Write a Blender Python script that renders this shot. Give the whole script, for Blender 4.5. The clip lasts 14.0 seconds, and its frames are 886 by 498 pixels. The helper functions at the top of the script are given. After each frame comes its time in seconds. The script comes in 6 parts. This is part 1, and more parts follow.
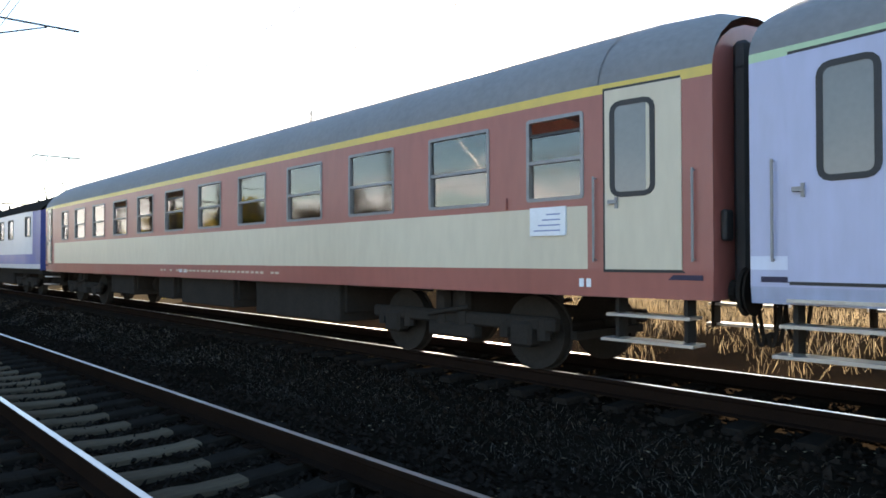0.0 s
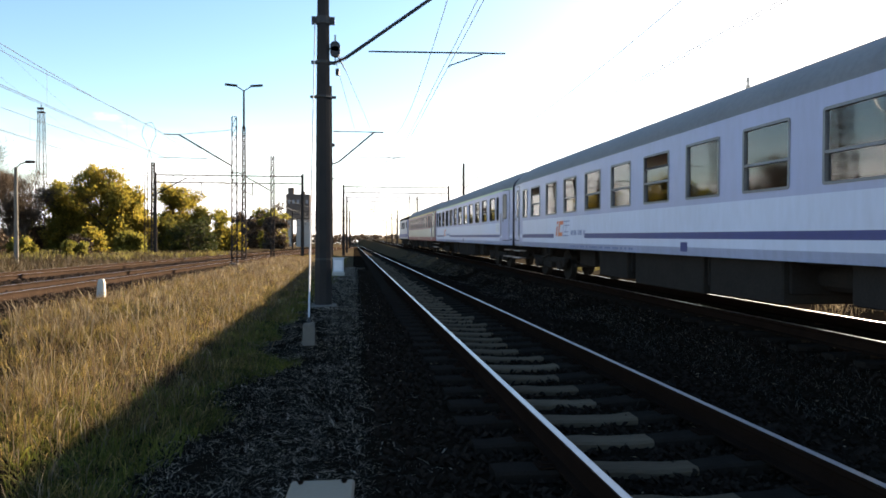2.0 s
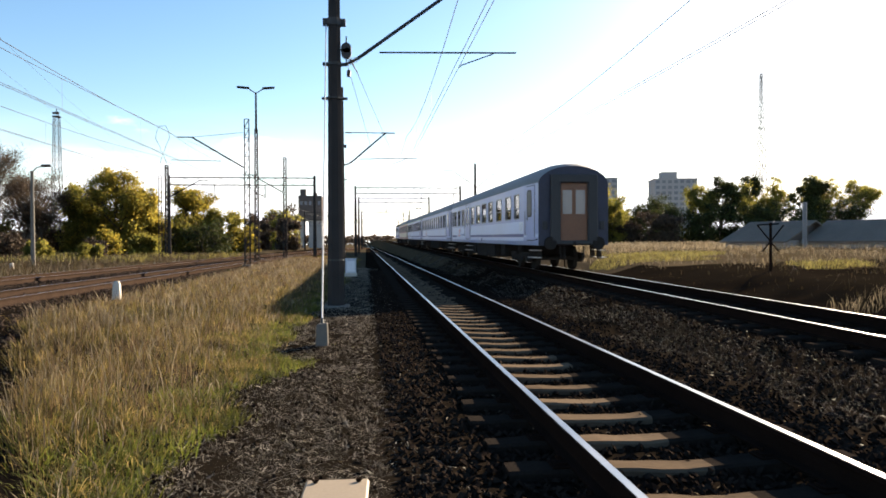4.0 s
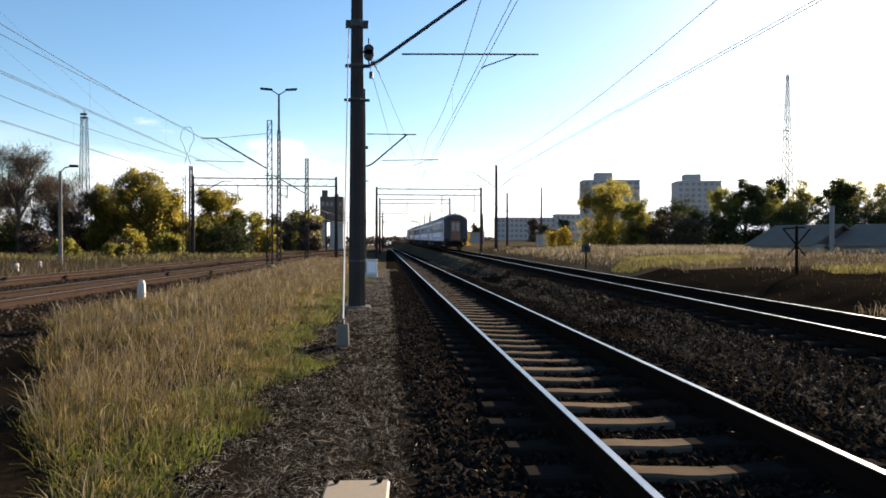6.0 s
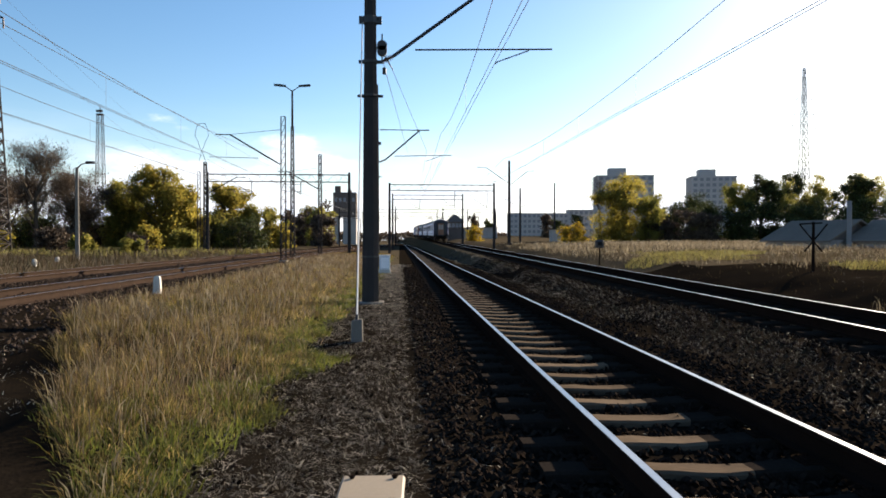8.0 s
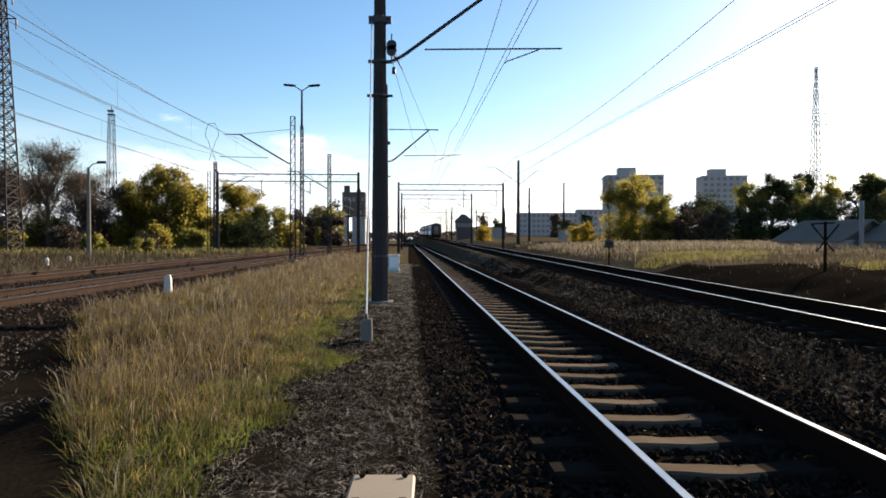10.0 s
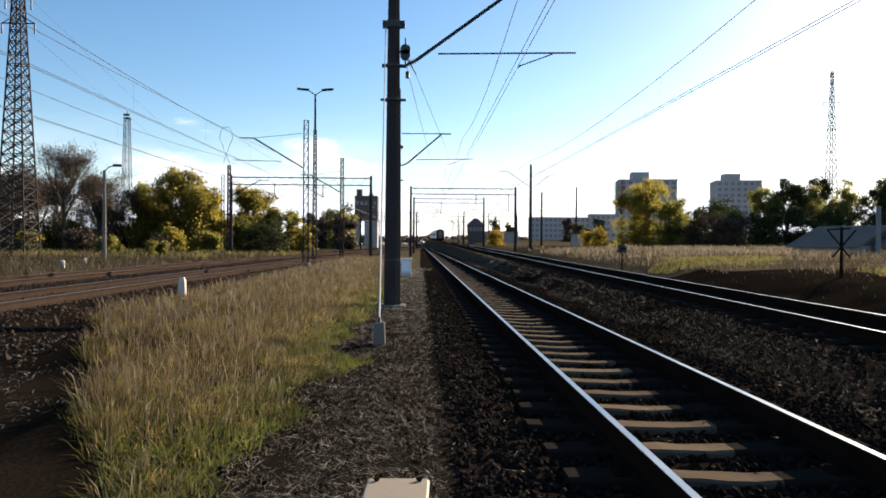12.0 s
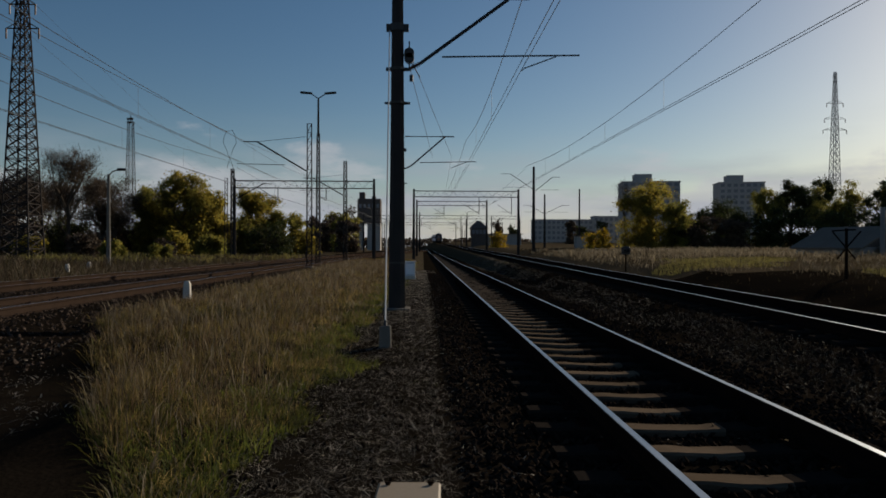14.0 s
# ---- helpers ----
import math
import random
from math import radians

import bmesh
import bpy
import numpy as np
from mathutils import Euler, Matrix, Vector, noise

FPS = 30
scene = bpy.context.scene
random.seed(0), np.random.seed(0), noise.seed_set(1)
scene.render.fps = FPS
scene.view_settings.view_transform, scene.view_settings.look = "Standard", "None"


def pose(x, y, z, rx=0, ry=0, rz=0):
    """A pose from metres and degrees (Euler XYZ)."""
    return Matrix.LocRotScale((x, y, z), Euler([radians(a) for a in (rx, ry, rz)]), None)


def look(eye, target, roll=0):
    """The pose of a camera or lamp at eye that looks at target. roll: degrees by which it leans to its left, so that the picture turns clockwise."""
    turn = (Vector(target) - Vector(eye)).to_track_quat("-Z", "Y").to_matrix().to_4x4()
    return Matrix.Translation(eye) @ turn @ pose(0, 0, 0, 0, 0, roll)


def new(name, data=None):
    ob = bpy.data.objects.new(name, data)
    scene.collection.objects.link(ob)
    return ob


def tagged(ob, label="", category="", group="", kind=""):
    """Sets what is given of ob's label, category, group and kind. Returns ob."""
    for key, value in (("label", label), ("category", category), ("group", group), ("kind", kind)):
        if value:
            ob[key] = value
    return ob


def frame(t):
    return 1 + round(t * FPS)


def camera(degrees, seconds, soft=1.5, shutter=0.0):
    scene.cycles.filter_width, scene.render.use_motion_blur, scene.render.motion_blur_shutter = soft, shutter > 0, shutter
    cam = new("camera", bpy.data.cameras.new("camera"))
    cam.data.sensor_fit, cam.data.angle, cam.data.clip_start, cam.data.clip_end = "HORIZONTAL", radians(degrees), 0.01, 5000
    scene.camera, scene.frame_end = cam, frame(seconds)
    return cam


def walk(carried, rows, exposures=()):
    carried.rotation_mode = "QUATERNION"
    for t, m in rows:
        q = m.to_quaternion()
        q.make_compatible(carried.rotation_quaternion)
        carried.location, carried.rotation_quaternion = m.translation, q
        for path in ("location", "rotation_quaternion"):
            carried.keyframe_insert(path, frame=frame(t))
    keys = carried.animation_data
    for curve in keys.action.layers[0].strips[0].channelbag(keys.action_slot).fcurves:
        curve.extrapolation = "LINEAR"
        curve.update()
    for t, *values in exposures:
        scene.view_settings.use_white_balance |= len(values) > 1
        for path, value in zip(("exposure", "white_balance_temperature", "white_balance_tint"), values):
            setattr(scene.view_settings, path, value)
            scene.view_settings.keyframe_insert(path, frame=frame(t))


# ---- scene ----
PATH = [
    (0, pose(-1.548, 2.101, 1.442, 91.28, 0.52, -43.11)),
    (0.3, pose(-1.475, 1.450, 1.414, 90.46, 0.85, -28.04)),
    (0.5, pose(-1.457, 1.056, 1.383, 90.76, 0.17, -20.53)),
    (1, pose(-1.431, 0.028, 1.337, 90.30, -0.74, -9.65)),
    (1.5, pose(-1.456, 0.003, 1.345, 89.39, 0.03, -7.63)),
    (2, pose(-1.440, 0.003, 1.352, 89.52, -0.07, -7.51)),
    (2.5, pose(-1.450, -0.010, 1.348, 89.83, 0.06, -7.28)),
    (3, pose(-1.447, -0.010, 1.348, 89.64, 0.20, -7.11)),
    (5.5, pose(-1.444, 0.002, 1.350, 89.53, 0.13, -5.16)),
    (6, pose(-1.453, 0.002, 1.350, 89.67, -0.05, -4.76)),
    (6.5, pose(-1.456, 0.001, 1.352, 89.55, -0.16, -4.44)),
    (7, pose(-1.460, 0.002, 1.350, 89.51, 0.00, -4.24)),
    (7.5, pose(-1.461, 0.002, 1.352, 89.60, -0.03, -4.08)),
    (8, pose(-1.467, 0.000, 1.355, 89.30, -0.04, -3.68)),
    (10.5, pose(-1.476, 0.003, 1.353, 89.25, -0.08, -2.87)),
    (11, pose(-1.476, 0.000, 1.353, 89.21, -0.08, -2.71)),
    (11.5, pose(-1.483, -0.003, 1.355, 89.44, -0.30, -2.25)),
    (12, pose(-1.496, 0.000, 1.354, 89.60, -0.38, -1.92)),
    (12.5, pose(-1.496, -0.001, 1.353, 89.59, -0.49, -1.57)),
    (13, pose(-1.514, 0.001, 1.354, 89.60, -0.43, -1.63)),
    (13.5, pose(-1.527, 0.000, 1.358, 89.66, -0.35, -1.46)),
    (14, pose(-1.539, -0.003, 1.360, 89.82, -0.16, -1.68)),
]
EXPOSURES = [(0, 3.15, 7900, 14), (0.5, 3.15, 7900, 14), (1.0, 2.65, 7800, 14), (1.5, 2.4, 7600, 14), (3, 2.3, 7400, 14), (5.5, 1.8, 6700, 12), (13.3, 1.65, 6500, 12), (13.6, 1.5, 6500, 12), (14, -0.05, 6500, 10)]
cam = camera(66.5, 14.0, soft=1.7)
walk(cam, PATH, EXPOSURES)

# ---- sky and sun: low autumn sun ahead and to the side of the line ----
SUN_AZ, SUN_EL = radians(45.5), radians(18.8)      # azimuth clockwise from +y
world = bpy.data.worlds.new("sky")
scene.world = world
world.use_nodes = True
wn, wl = world.node_tree.nodes, world.node_tree.links
sky = wn.new("ShaderNodeTexSky")
sky.sky_type = "NISHITA"
sky.sun_disc = False
sky.sun_elevation, sky.sun_rotation = SUN_EL, SUN_AZ
sky.air_density, sky.dust_density, sky.ozone_density = 1.0, 0.4, 1.8
# pale haze and thin cloud low over the whole horizon
tc = wn.new("ShaderNodeTexCoord")
sep = wn.new("ShaderNodeSeparateXYZ")
wl.new(tc.outputs["Generated"], sep.inputs[0])
low = wn.new("ShaderNodeMapRange")
low.interpolation_type = "SMOOTHSTEP"
for k, v in (("From Min", 0.20), ("From Max", 0.0), ("To Min", 0.0), ("To Max", 0.9)):
    low.inputs[k].default_value = v
wl.new(sep.outputs[2], low.inputs[0])
stretch = wn.new("ShaderNodeMapping")
stretch.inputs["Scale"].default_value = (1, 1, 5)
wl.new(tc.outputs["Generated"], stretch.inputs[0])
cloud = wn.new("ShaderNodeTexNoise")
cloud.inputs["Scale"].default_value, cloud.inputs["Detail"].default_value = 4.0, 7
wl.new(stretch.outputs[0], cloud.inputs["Vector"])
puff = wn.new("ShaderNodeMapRange")
for k, v in (("From Min", 0.42), ("From Max", 0.62), ("To Min", 0.3), ("To Max", 1.5)):
    puff.inputs[k].default_value = v
wl.new(cloud.outputs[0], puff.inputs[0])
amount = wn.new("ShaderNodeMath")
amount.operation, amount.use_clamp = "MULTIPLY", True
wl.new(low.outputs[0], amount.inputs[0])
wl.new(puff.outputs[0], amount.inputs[1])
veil = wn.new("ShaderNodeMix")
veil.data_type = "RGBA"
veil.inputs["B"].default_value = (5.6, 6.2, 7.0, 1)
wl.new(amount.outputs[0], veil.inputs["Factor"])
deep = wn.new("ShaderNodeHueSaturation")
deep.inputs["Saturation"].default_value = 1.22
wl.new(sky.outputs[0], deep.inputs["Color"])
wl.new(deep.outputs[0], veil.inputs["A"])
# a bank of white cumulus low over the horizon, with a ragged upper edge
bank = wn.new("ShaderNodeMapRange")
for k, v in (("From Min", 0.06), ("From Max", 0.21), ("To Min", 0.20), ("To Max", -0.26)):
    bank.inputs[k].default_value = v
wl.new(sep.outputs[2], bank.inputs[0])
billow = wn.new("ShaderNodeTexNoise")
billow.inputs["Scale"].default_value, billow.inputs["Detail"].default_value = 5.5, 8
billow.inputs["Roughness"].default_value = 0.58
squash = wn.new("ShaderNodeMapping")
squash.inputs["Scale"].default_value = (1, 1, 3)
wl.new(tc.outputs["Generated"], squash.inputs[0])
wl.new(squash.outputs[0], billow.inputs["Vector"])
heap = wn.new("ShaderNodeMath")
heap.operation = "ADD"
wl.new(billow.outputs[0], heap.inputs[0])
wl.new(bank.outputs[0], heap.inputs[1])
puffs = wn.new("ShaderNodeMapRange")
puffs.interpolation_type = "SMOOTHSTEP"
for k, v in (("From Min", 0.53), ("From Max", 0.68), ("To Min", 0.0), ("To Max", 0.55)):
    puffs.inputs[k].default_value = v
wl.new(heap.outputs[0], puffs.inputs[0])
cumulus = wn.new("ShaderNodeMix")
cumulus.data_type = "RGBA"
cumulus.inputs["B"].default_value = (8.2, 8.3, 8.8, 1)
wl.new(puffs.outputs[0], cumulus.inputs["Factor"])
wl.new(veil.outputs["Result"], cumulus.inputs["A"])
wl.new(cumulus.outputs["Result"], wn["Background"].inputs[0])
wn["Background"].inputs[1].default_value = 0.06
sun = new("sun", bpy.data.lights.new("sun", "SUN"))
sun.data.energy, sun.data.angle, sun.data.color = 5.0, radians(0.6), (1.0, 0.88, 0.70)
sun.matrix_world = look((0, 0, 0), (-math.sin(SUN_AZ) * math.cos(SUN_EL), -math.cos(SUN_AZ) * math.cos(SUN_EL), -math.sin(SUN_EL)))
# ---- materials ----
def material(name, colour, rough=0.7, metal=0.0, dark=None, scale=6.0, fine=60.0, bump=0.15, amount=0.5, random_value=0.0, stretch=(1, 1, 1), spec=None, coat=0.0):
    """A surface with two scales of variation: large stains and fine grain, and a fine relief."""
    m = bpy.data.materials.new(name)
    m.use_nodes = True
    n, l = m.node_tree.nodes, m.node_tree.links
    b = n["Principled BSDF"]
    tc = n.new("ShaderNodeTexCoord")
    mp = n.new("ShaderNodeMapping")
    mp.inputs["Scale"].default_value = stretch
    l.new(tc.outputs["Object"], mp.inputs[0])
    big, small = n.new("ShaderNodeTexNoise"), n.new("ShaderNodeTexNoise")
    for node, s in ((big, scale), (small, fine)):
        node.inputs["Scale"].default_value = s
        node.inputs["Detail"].default_value = 6
        l.new(mp.outputs[0], node.inputs["Vector"])
    mix = n.new("ShaderNodeMix")
    mix.data_type = "RGBA"
    d = dark or tuple(c * 0.55 for c in colour)
    mix.inputs["A"].default_value = (*d, 1)
    mix.inputs["B"].default_value = (*colour, 1)
    add = n.new("ShaderNodeMath")
    add.operation = "ADD"
    l.new(big.outputs[0], add.inputs[0])
    l.new(small.outputs[0], add.inputs[1])
    ramp = n.new("ShaderNodeMapRange")
    ramp.inputs["From Min"].default_value = 1.0 - 0.35
    ramp.inputs["From Max"].default_value = 1.0 + 0.25
    ramp.inputs["To Min"].default_value = 1 - amount
    l.new(add.outputs[0], ramp.inputs[0])
    l.new(ramp.outputs[0], mix.inputs["Factor"])
    out = mix.outputs["Result"]
    if random_value:
        info, geo = n.new("ShaderNodeObjectInfo"), n.new("ShaderNodeNewGeometry")
        hsv = n.new("ShaderNodeHueSaturation")
        two = n.new("ShaderNodeMath")
        two.operation = "ADD"
        l.new(info.outputs["Random"], two.inputs[0])
        l.new(geo.outputs["Random Per Island"], two.inputs[1])
        rng = n.new("ShaderNodeMapRange")
        rng.inputs["From Max"].default_value = 2
        rng.inputs["To Min"].default_value, rng.inputs["To Max"].default_value = 1 - random_value, 1 + random_value
        l.new(two.outputs[0], rng.inputs[0])
        l.new(rng.outputs[0], hsv.inputs["Value"])
        l.new(out, hsv.inputs["Color"])
        out = hsv.outputs[0]
    l.new(out, b.inputs["Base Color"])
    rr = n.new("ShaderNodeMapRange")
    rr.inputs["To Min"].default_value, rr.inputs["To Max"].default_value = max(0.02, rough - 0.12), min(1, rough + 0.12)
    l.new(big.outputs[0], rr.inputs[0])
    l.new(rr.outputs[0], b.inputs["Roughness"])
    b.inputs["Metallic"].default_value = metal
    if spec is None and metal == 0 and rough >= 0.8:
        spec = 0.0
    if spec is not None:
        b.inputs["Specular IOR Level"].default_value = spec
    b.inputs["Coat Weight"].default_value = coat
    bp = n.new("ShaderNodeBump")
    bp.inputs["Strength"].default_value = bump
    bp.inputs["Distance"].default_value = 0.01
    l.new(small.outputs[0], bp.inputs["Height"])
    l.new(bp.outputs[0], b.inputs["Normal"])
    return m


def foliage(name, colours, through_light=0.45, patch=1.6, swing=0.45):
    """Leaves or blades: a colour for each island, part of the light passes through."""
    m = bpy.data.materials.new(name)
    m.use_nodes = True
    n, l = m.node_tree.nodes, m.node_tree.links
    geo = n.new("ShaderNodeNewGeometry")
    ramp = n.new("ShaderNodeValToRGB")
    el = ramp.color_ramp.elements
    while len(el) < len(colours):
        el.new(0.5)
    for i, c in enumerate(colours):
        el[i].position = i / (len(colours) - 1)
        el[i].color = (*c, 1)
    l.new(geo.outputs["Random Per Island"], ramp.inputs[0])
    b = n["Principled BSDF"]
    b.inputs["Roughness"].default_value = 0.75
    b.inputs["Specular IOR Level"].default_value = 0.2
    tc, nz = n.new("ShaderNodeTexCoord"), n.new("ShaderNodeTexNoise")
    nz.inputs["Scale"].default_value, nz.inputs["Detail"].default_value = patch, 3
    l.new(tc.outputs["Object"], nz.inputs["Vector"])
    rng = n.new("ShaderNodeMapRange")
    for k, v in (("From Min", 0.32), ("From Max", 0.68), ("To Min", 1 - swing * 1.2), ("To Max", 1 + swing * 0.8)):
        rng.inputs[k].default_value = v
    l.new(nz.outputs[0], rng.inputs[0])
    hsv = n.new("ShaderNodeHueSaturation")
    l.new(rng.outputs[0], hsv.inputs["Value"])
    l.new(ramp.outputs[0], hsv.inputs["Color"])
    l.new(hsv.outputs[0], b.inputs["Base Color"])
    tr = n.new("ShaderNodeBsdfTranslucent")
    l.new(hsv.outputs[0], tr.inputs[0])
    mix = n.new("ShaderNodeMixShader")
    mix.inputs[0].default_value = through_light
    l.new(b.outputs[0], mix.inputs[1])
    l.new(tr.outputs[0], mix.inputs[2])
    l.new(mix.outputs[0], n["Material Output"].inputs[0])
    return m


M_RAILTOP = material("polished rail steel", (0.36, 0.37, 0.39), 0.34, 1.0, dark=(0.22, 0.21, 0.21), scale=1.5, fine=30, bump=0.03)
M_RUST = material("rusty steel", (0.017, 0.0105, 0.008), 0.85, 0.0, dark=(0.006, 0.0042, 0.0035), scale=3, fine=80, bump=0.4)
M_BROWNRUST = material("orange-brown rusty rail", (0.036, 0.024, 0.018), 0.85, 0.0, dark=(0.012, 0.009, 0.007), scale=3, fine=60, bump=0.3)
M_SLEEPER = material("weathered wooden sleeper", (0.125, 0.092, 0.064), 0.9, dark=(0.055, 0.04, 0.028), scale=4, fine=50, bump=0.6, random_value=0.3, stretch=(0.25, 1, 1))
M_OLDSLEEPER = material("tarred dark sleeper", (0.06, 0.046, 0.035), 0.9, dark=(0.02, 0.016, 0.012), scale=4, fine=50, bump=0.6, random_value=0.3, stretch=(0.25, 1, 1))
M_CONC_SLEEPER = material("worn concrete sleeper", (0.075, 0.058, 0.045), 0.9, dark=(0.035, 0.027, 0.021), scale=4, fine=70, bump=0.4, random_value=0.2)
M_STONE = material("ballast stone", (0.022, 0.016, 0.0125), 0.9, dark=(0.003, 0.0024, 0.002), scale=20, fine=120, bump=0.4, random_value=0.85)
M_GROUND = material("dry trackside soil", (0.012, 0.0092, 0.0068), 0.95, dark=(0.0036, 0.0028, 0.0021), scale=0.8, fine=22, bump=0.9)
M_FIELD = material("pale dry grass and soil", (0.075, 0.058, 0.037), 0.95, dark=(0.03, 0.024, 0.016), scale=0.25, fine=9, bump=0.9)
M_MAST = material("dark weathered concrete mast", (0.045, 0.042, 0.041), 0.85, dark=(0.022, 0.02, 0.02), scale=2.0, fine=70, bump=0.3)
M_CONC = material("pale concrete", (0.50, 0.47, 0.42), 0.85, dark=(0.34, 0.31, 0.27), scale=3, fine=60, bump=0.3)
M_STEEL = material("dull galvanised steel", (0.04, 0.04, 0.043), 0.65, 0.2, dark=(0.02, 0.019, 0.018), scale=4, fine=60, bump=0.1)
M_OLDCONC = material("grey concrete post", (0.17, 0.155, 0.135), 0.9, dark=(0.09, 0.08, 0.07), scale=2, fine=40, bump=0.3)
M_WIRE = material("overhead wire", (0.06, 0.055, 0.05), 0.6, 0.3, scale=2, fine=20, bump=0.0)
# ---- mesh helpers ----
def mesh_of(name, bm, mat, smooth=False):
    me = bpy.data.meshes.new(name)
    bm.to_mesh(me)
    bm.free()
    for m in (mat if isinstance(mat, (list, tuple)) else (mat,)):
        me.materials.append(m)
    if smooth:
        me.shade_smooth()
    return me


def part(name, bm, mat, parent=None, label="", smooth=False):
    ob = new(name, mesh_of(name, bm, mat, smooth))
    ob.parent = parent
    if label:
        ob["label"] = label
    return ob


def box(bm, x0, x1, y0, y1, z0, z1, bevel=0.0, mat=0):
    r = bmesh.ops.create_cube(bm, size=1.0, matrix=Matrix.Translation(((x0 + x1) / 2, (y0 + y1) / 2, (z0 + z1) / 2)) @ Matrix.Diagonal((x1 - x0, y1 - y0, z1 - z0, 1)))
    vs = r["verts"]
    fs = {f for v in vs for f in v.link_faces}
    for f in fs:
        f.material_index = mat
    if bevel:
        es = {e for v in vs for e in v.link_edges}
        bmesh.ops.bevel(bm, geom=list(es), offset=bevel, segments=1, affect="EDGES", profile=0.5)
    return vs


def rod(bm, a, b, r0, r1=None, seg=6, mat=0, caps=True):
    """A round bar from a to b, tapering from r0 to r1."""
    a, b = Vector(a), Vector(b)
    d = b - a
    q = d.to_track_quat("Z", "Y").to_matrix().to_4x4()
    res = bmesh.ops.create_cone(bm, cap_ends=caps, segments=seg, radius1=r0, radius2=r0 if r1 is None else r1, depth=d.length,
                                matrix=Matrix.Translation((a + b) / 2) @ q)
    if mat:
        for f in {f for v in res["verts"] for f in v.link_faces}:
            f.material_index = mat
    return res["verts"]


def loft(bm, rings, mat=0, close=True, caps=True):
    """Faces between rings of equal length."""
    vs = [[bm.verts.new(p) for p in ring] for ring in rings]
    n = len(vs[0])
    for a, b in zip(vs, vs[1:]):
        for i in range(n if close else n - 1):
            f = bm.faces.new((a[i], a[(i + 1) % n], b[(i + 1) % n], b[i]))
            f.material_index = mat
    if caps and close:
        bm.faces.new(vs[0][::-1]).material_index = mat
        bm.faces.new(vs[-1]).material_index = mat
    return vs


def raw_object(name, verts, faces, mats, smooth=False, parent=None):
    me = bpy.data.meshes.new(name)
    me.from_pydata(verts, [], faces)
    for m in (mats if isinstance(mats, (list, tuple)) else (mats,)):
        me.materials.append(m)
    if smooth:
        me.shade_smooth()
    ob = new(name, me)
    ob.parent = parent
    return ob


def thing(name, x=0, y=0, z=0, label="", category="", group="", kind="", rz=0.0):
    ob = new(name)
    ob.empty_display_size = 0.3
    ob.matrix_world = pose(x, y, z, 0, 0, rz)
    return tagged(ob, label, category, group, kind)


def fbm(x, y, seed=0.0):
    return noise.noise((x, y, seed)) + 0.5 * noise.noise((2.1 * x, 2.1 * y, seed + 7))
# ---- the lie of the land; rail head of the nearer line is z = 0 ----
GRADE = 0.0102
TRACK2_X = 5.92           # middle of the line on which the train runs


def z_line2(y):
    return 0.04 + GRADE * min(max(y, -60), 400)


def smooth(a, b, t):
    t = min(max((t - a) / (b - a), 0), 1)
    return t * t * (3 - 2 * t)


PROFILE_X = (-60, -30, -19, -17.6, -17.0, -8.7, -7.8, -5.5, -3.0, -1.6, -1.0, -0.62, -0.2, -0.12, 1.62, 1.72, 2.12, 2.5, 3.2, 4.2, 4.7)
PROFILE_Z = (0.3, 0.2, 0.0, -0.12, -0.065, -0.065, -0.16, -0.20, -0.24, -0.235, -0.23, -0.25, -0.27, -0.275, -0.275, -0.26, -0.24, -0.25, -0.33, -0.27, -0.26)


def ground_z(x, y):
    if x <= 4.2:
        z = float(np.interp(x, PROFILE_X, PROFILE_Z))
        if x > 3.2:
            z += (z_line2(y) - 0.0) * (x - 3.2)
    else:
        w2 = z_line2(y)
        z = float(np.interp(x, (4.2, 4.7, 7.2, 7.7, 9.3, 11.0, 13.0, 20, 40, 120), (-0.27, -0.26, -0.26, -0.28, -0.75, -0.7, -0.15, 0.05, 0.1, 0.0))) + w2
    # trodden path beside the grass
    if -9.4 < x < -4.6 and y < 11.5:
        z -= 0.22 * smooth(-4.6, -5.3, x) * smooth(-9.4, -8.6, x) * smooth(11.5, 8.5, y)
    rough = 0.035 if -16.6 < x < 9 else 0.09
    z += rough * fbm(x * 0.6, y * 0.6) * (0.35 if -0.8 < x < 2.3 or 4.6 < x < 7.3 or -16.6 < x < -8.2 else 1.0)
    return z


def spread(parts):
    out = []
    for a, b, step in parts:
        n = max(1, round((b - a) / step))
        out += [a + (b - a) * i / n for i in range(n)]
    return out + [parts[-1][1]]


GX = spread([(-3500, -600, 700), (-600, -100, 90), (-100, -24, 6), (-24, -12, 0.8), (-12, 12, 0.25), (12, 30, 0.9), (30, 120, 7), (120, 600, 80), (600, 3500, 700)])
GY = spread([(-400, -40, 90), (-40, -4, 4), (-4, 24, 0.28), (24, 60, 1.0), (60, 160, 5), (160, 600, 40), (600, 4200, 600)])
verts = [(x, y, ground_z(x, y)) for y in GY for x in GX]
nx = len(GX)
faces = [(j * nx + i, j * nx + i + 1, (j + 1) * nx + i + 1, (j + 1) * nx + i) for j in range(len(GY) - 1) for i in range(nx - 1)]
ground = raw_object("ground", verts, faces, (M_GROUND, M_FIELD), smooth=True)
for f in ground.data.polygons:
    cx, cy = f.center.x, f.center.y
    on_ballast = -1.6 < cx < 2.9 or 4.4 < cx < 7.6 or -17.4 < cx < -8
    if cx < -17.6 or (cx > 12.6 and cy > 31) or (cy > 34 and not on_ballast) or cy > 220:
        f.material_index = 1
tagged(ground, "dry brown trackside soil with dead grass and litter", "ground", kind="structure")


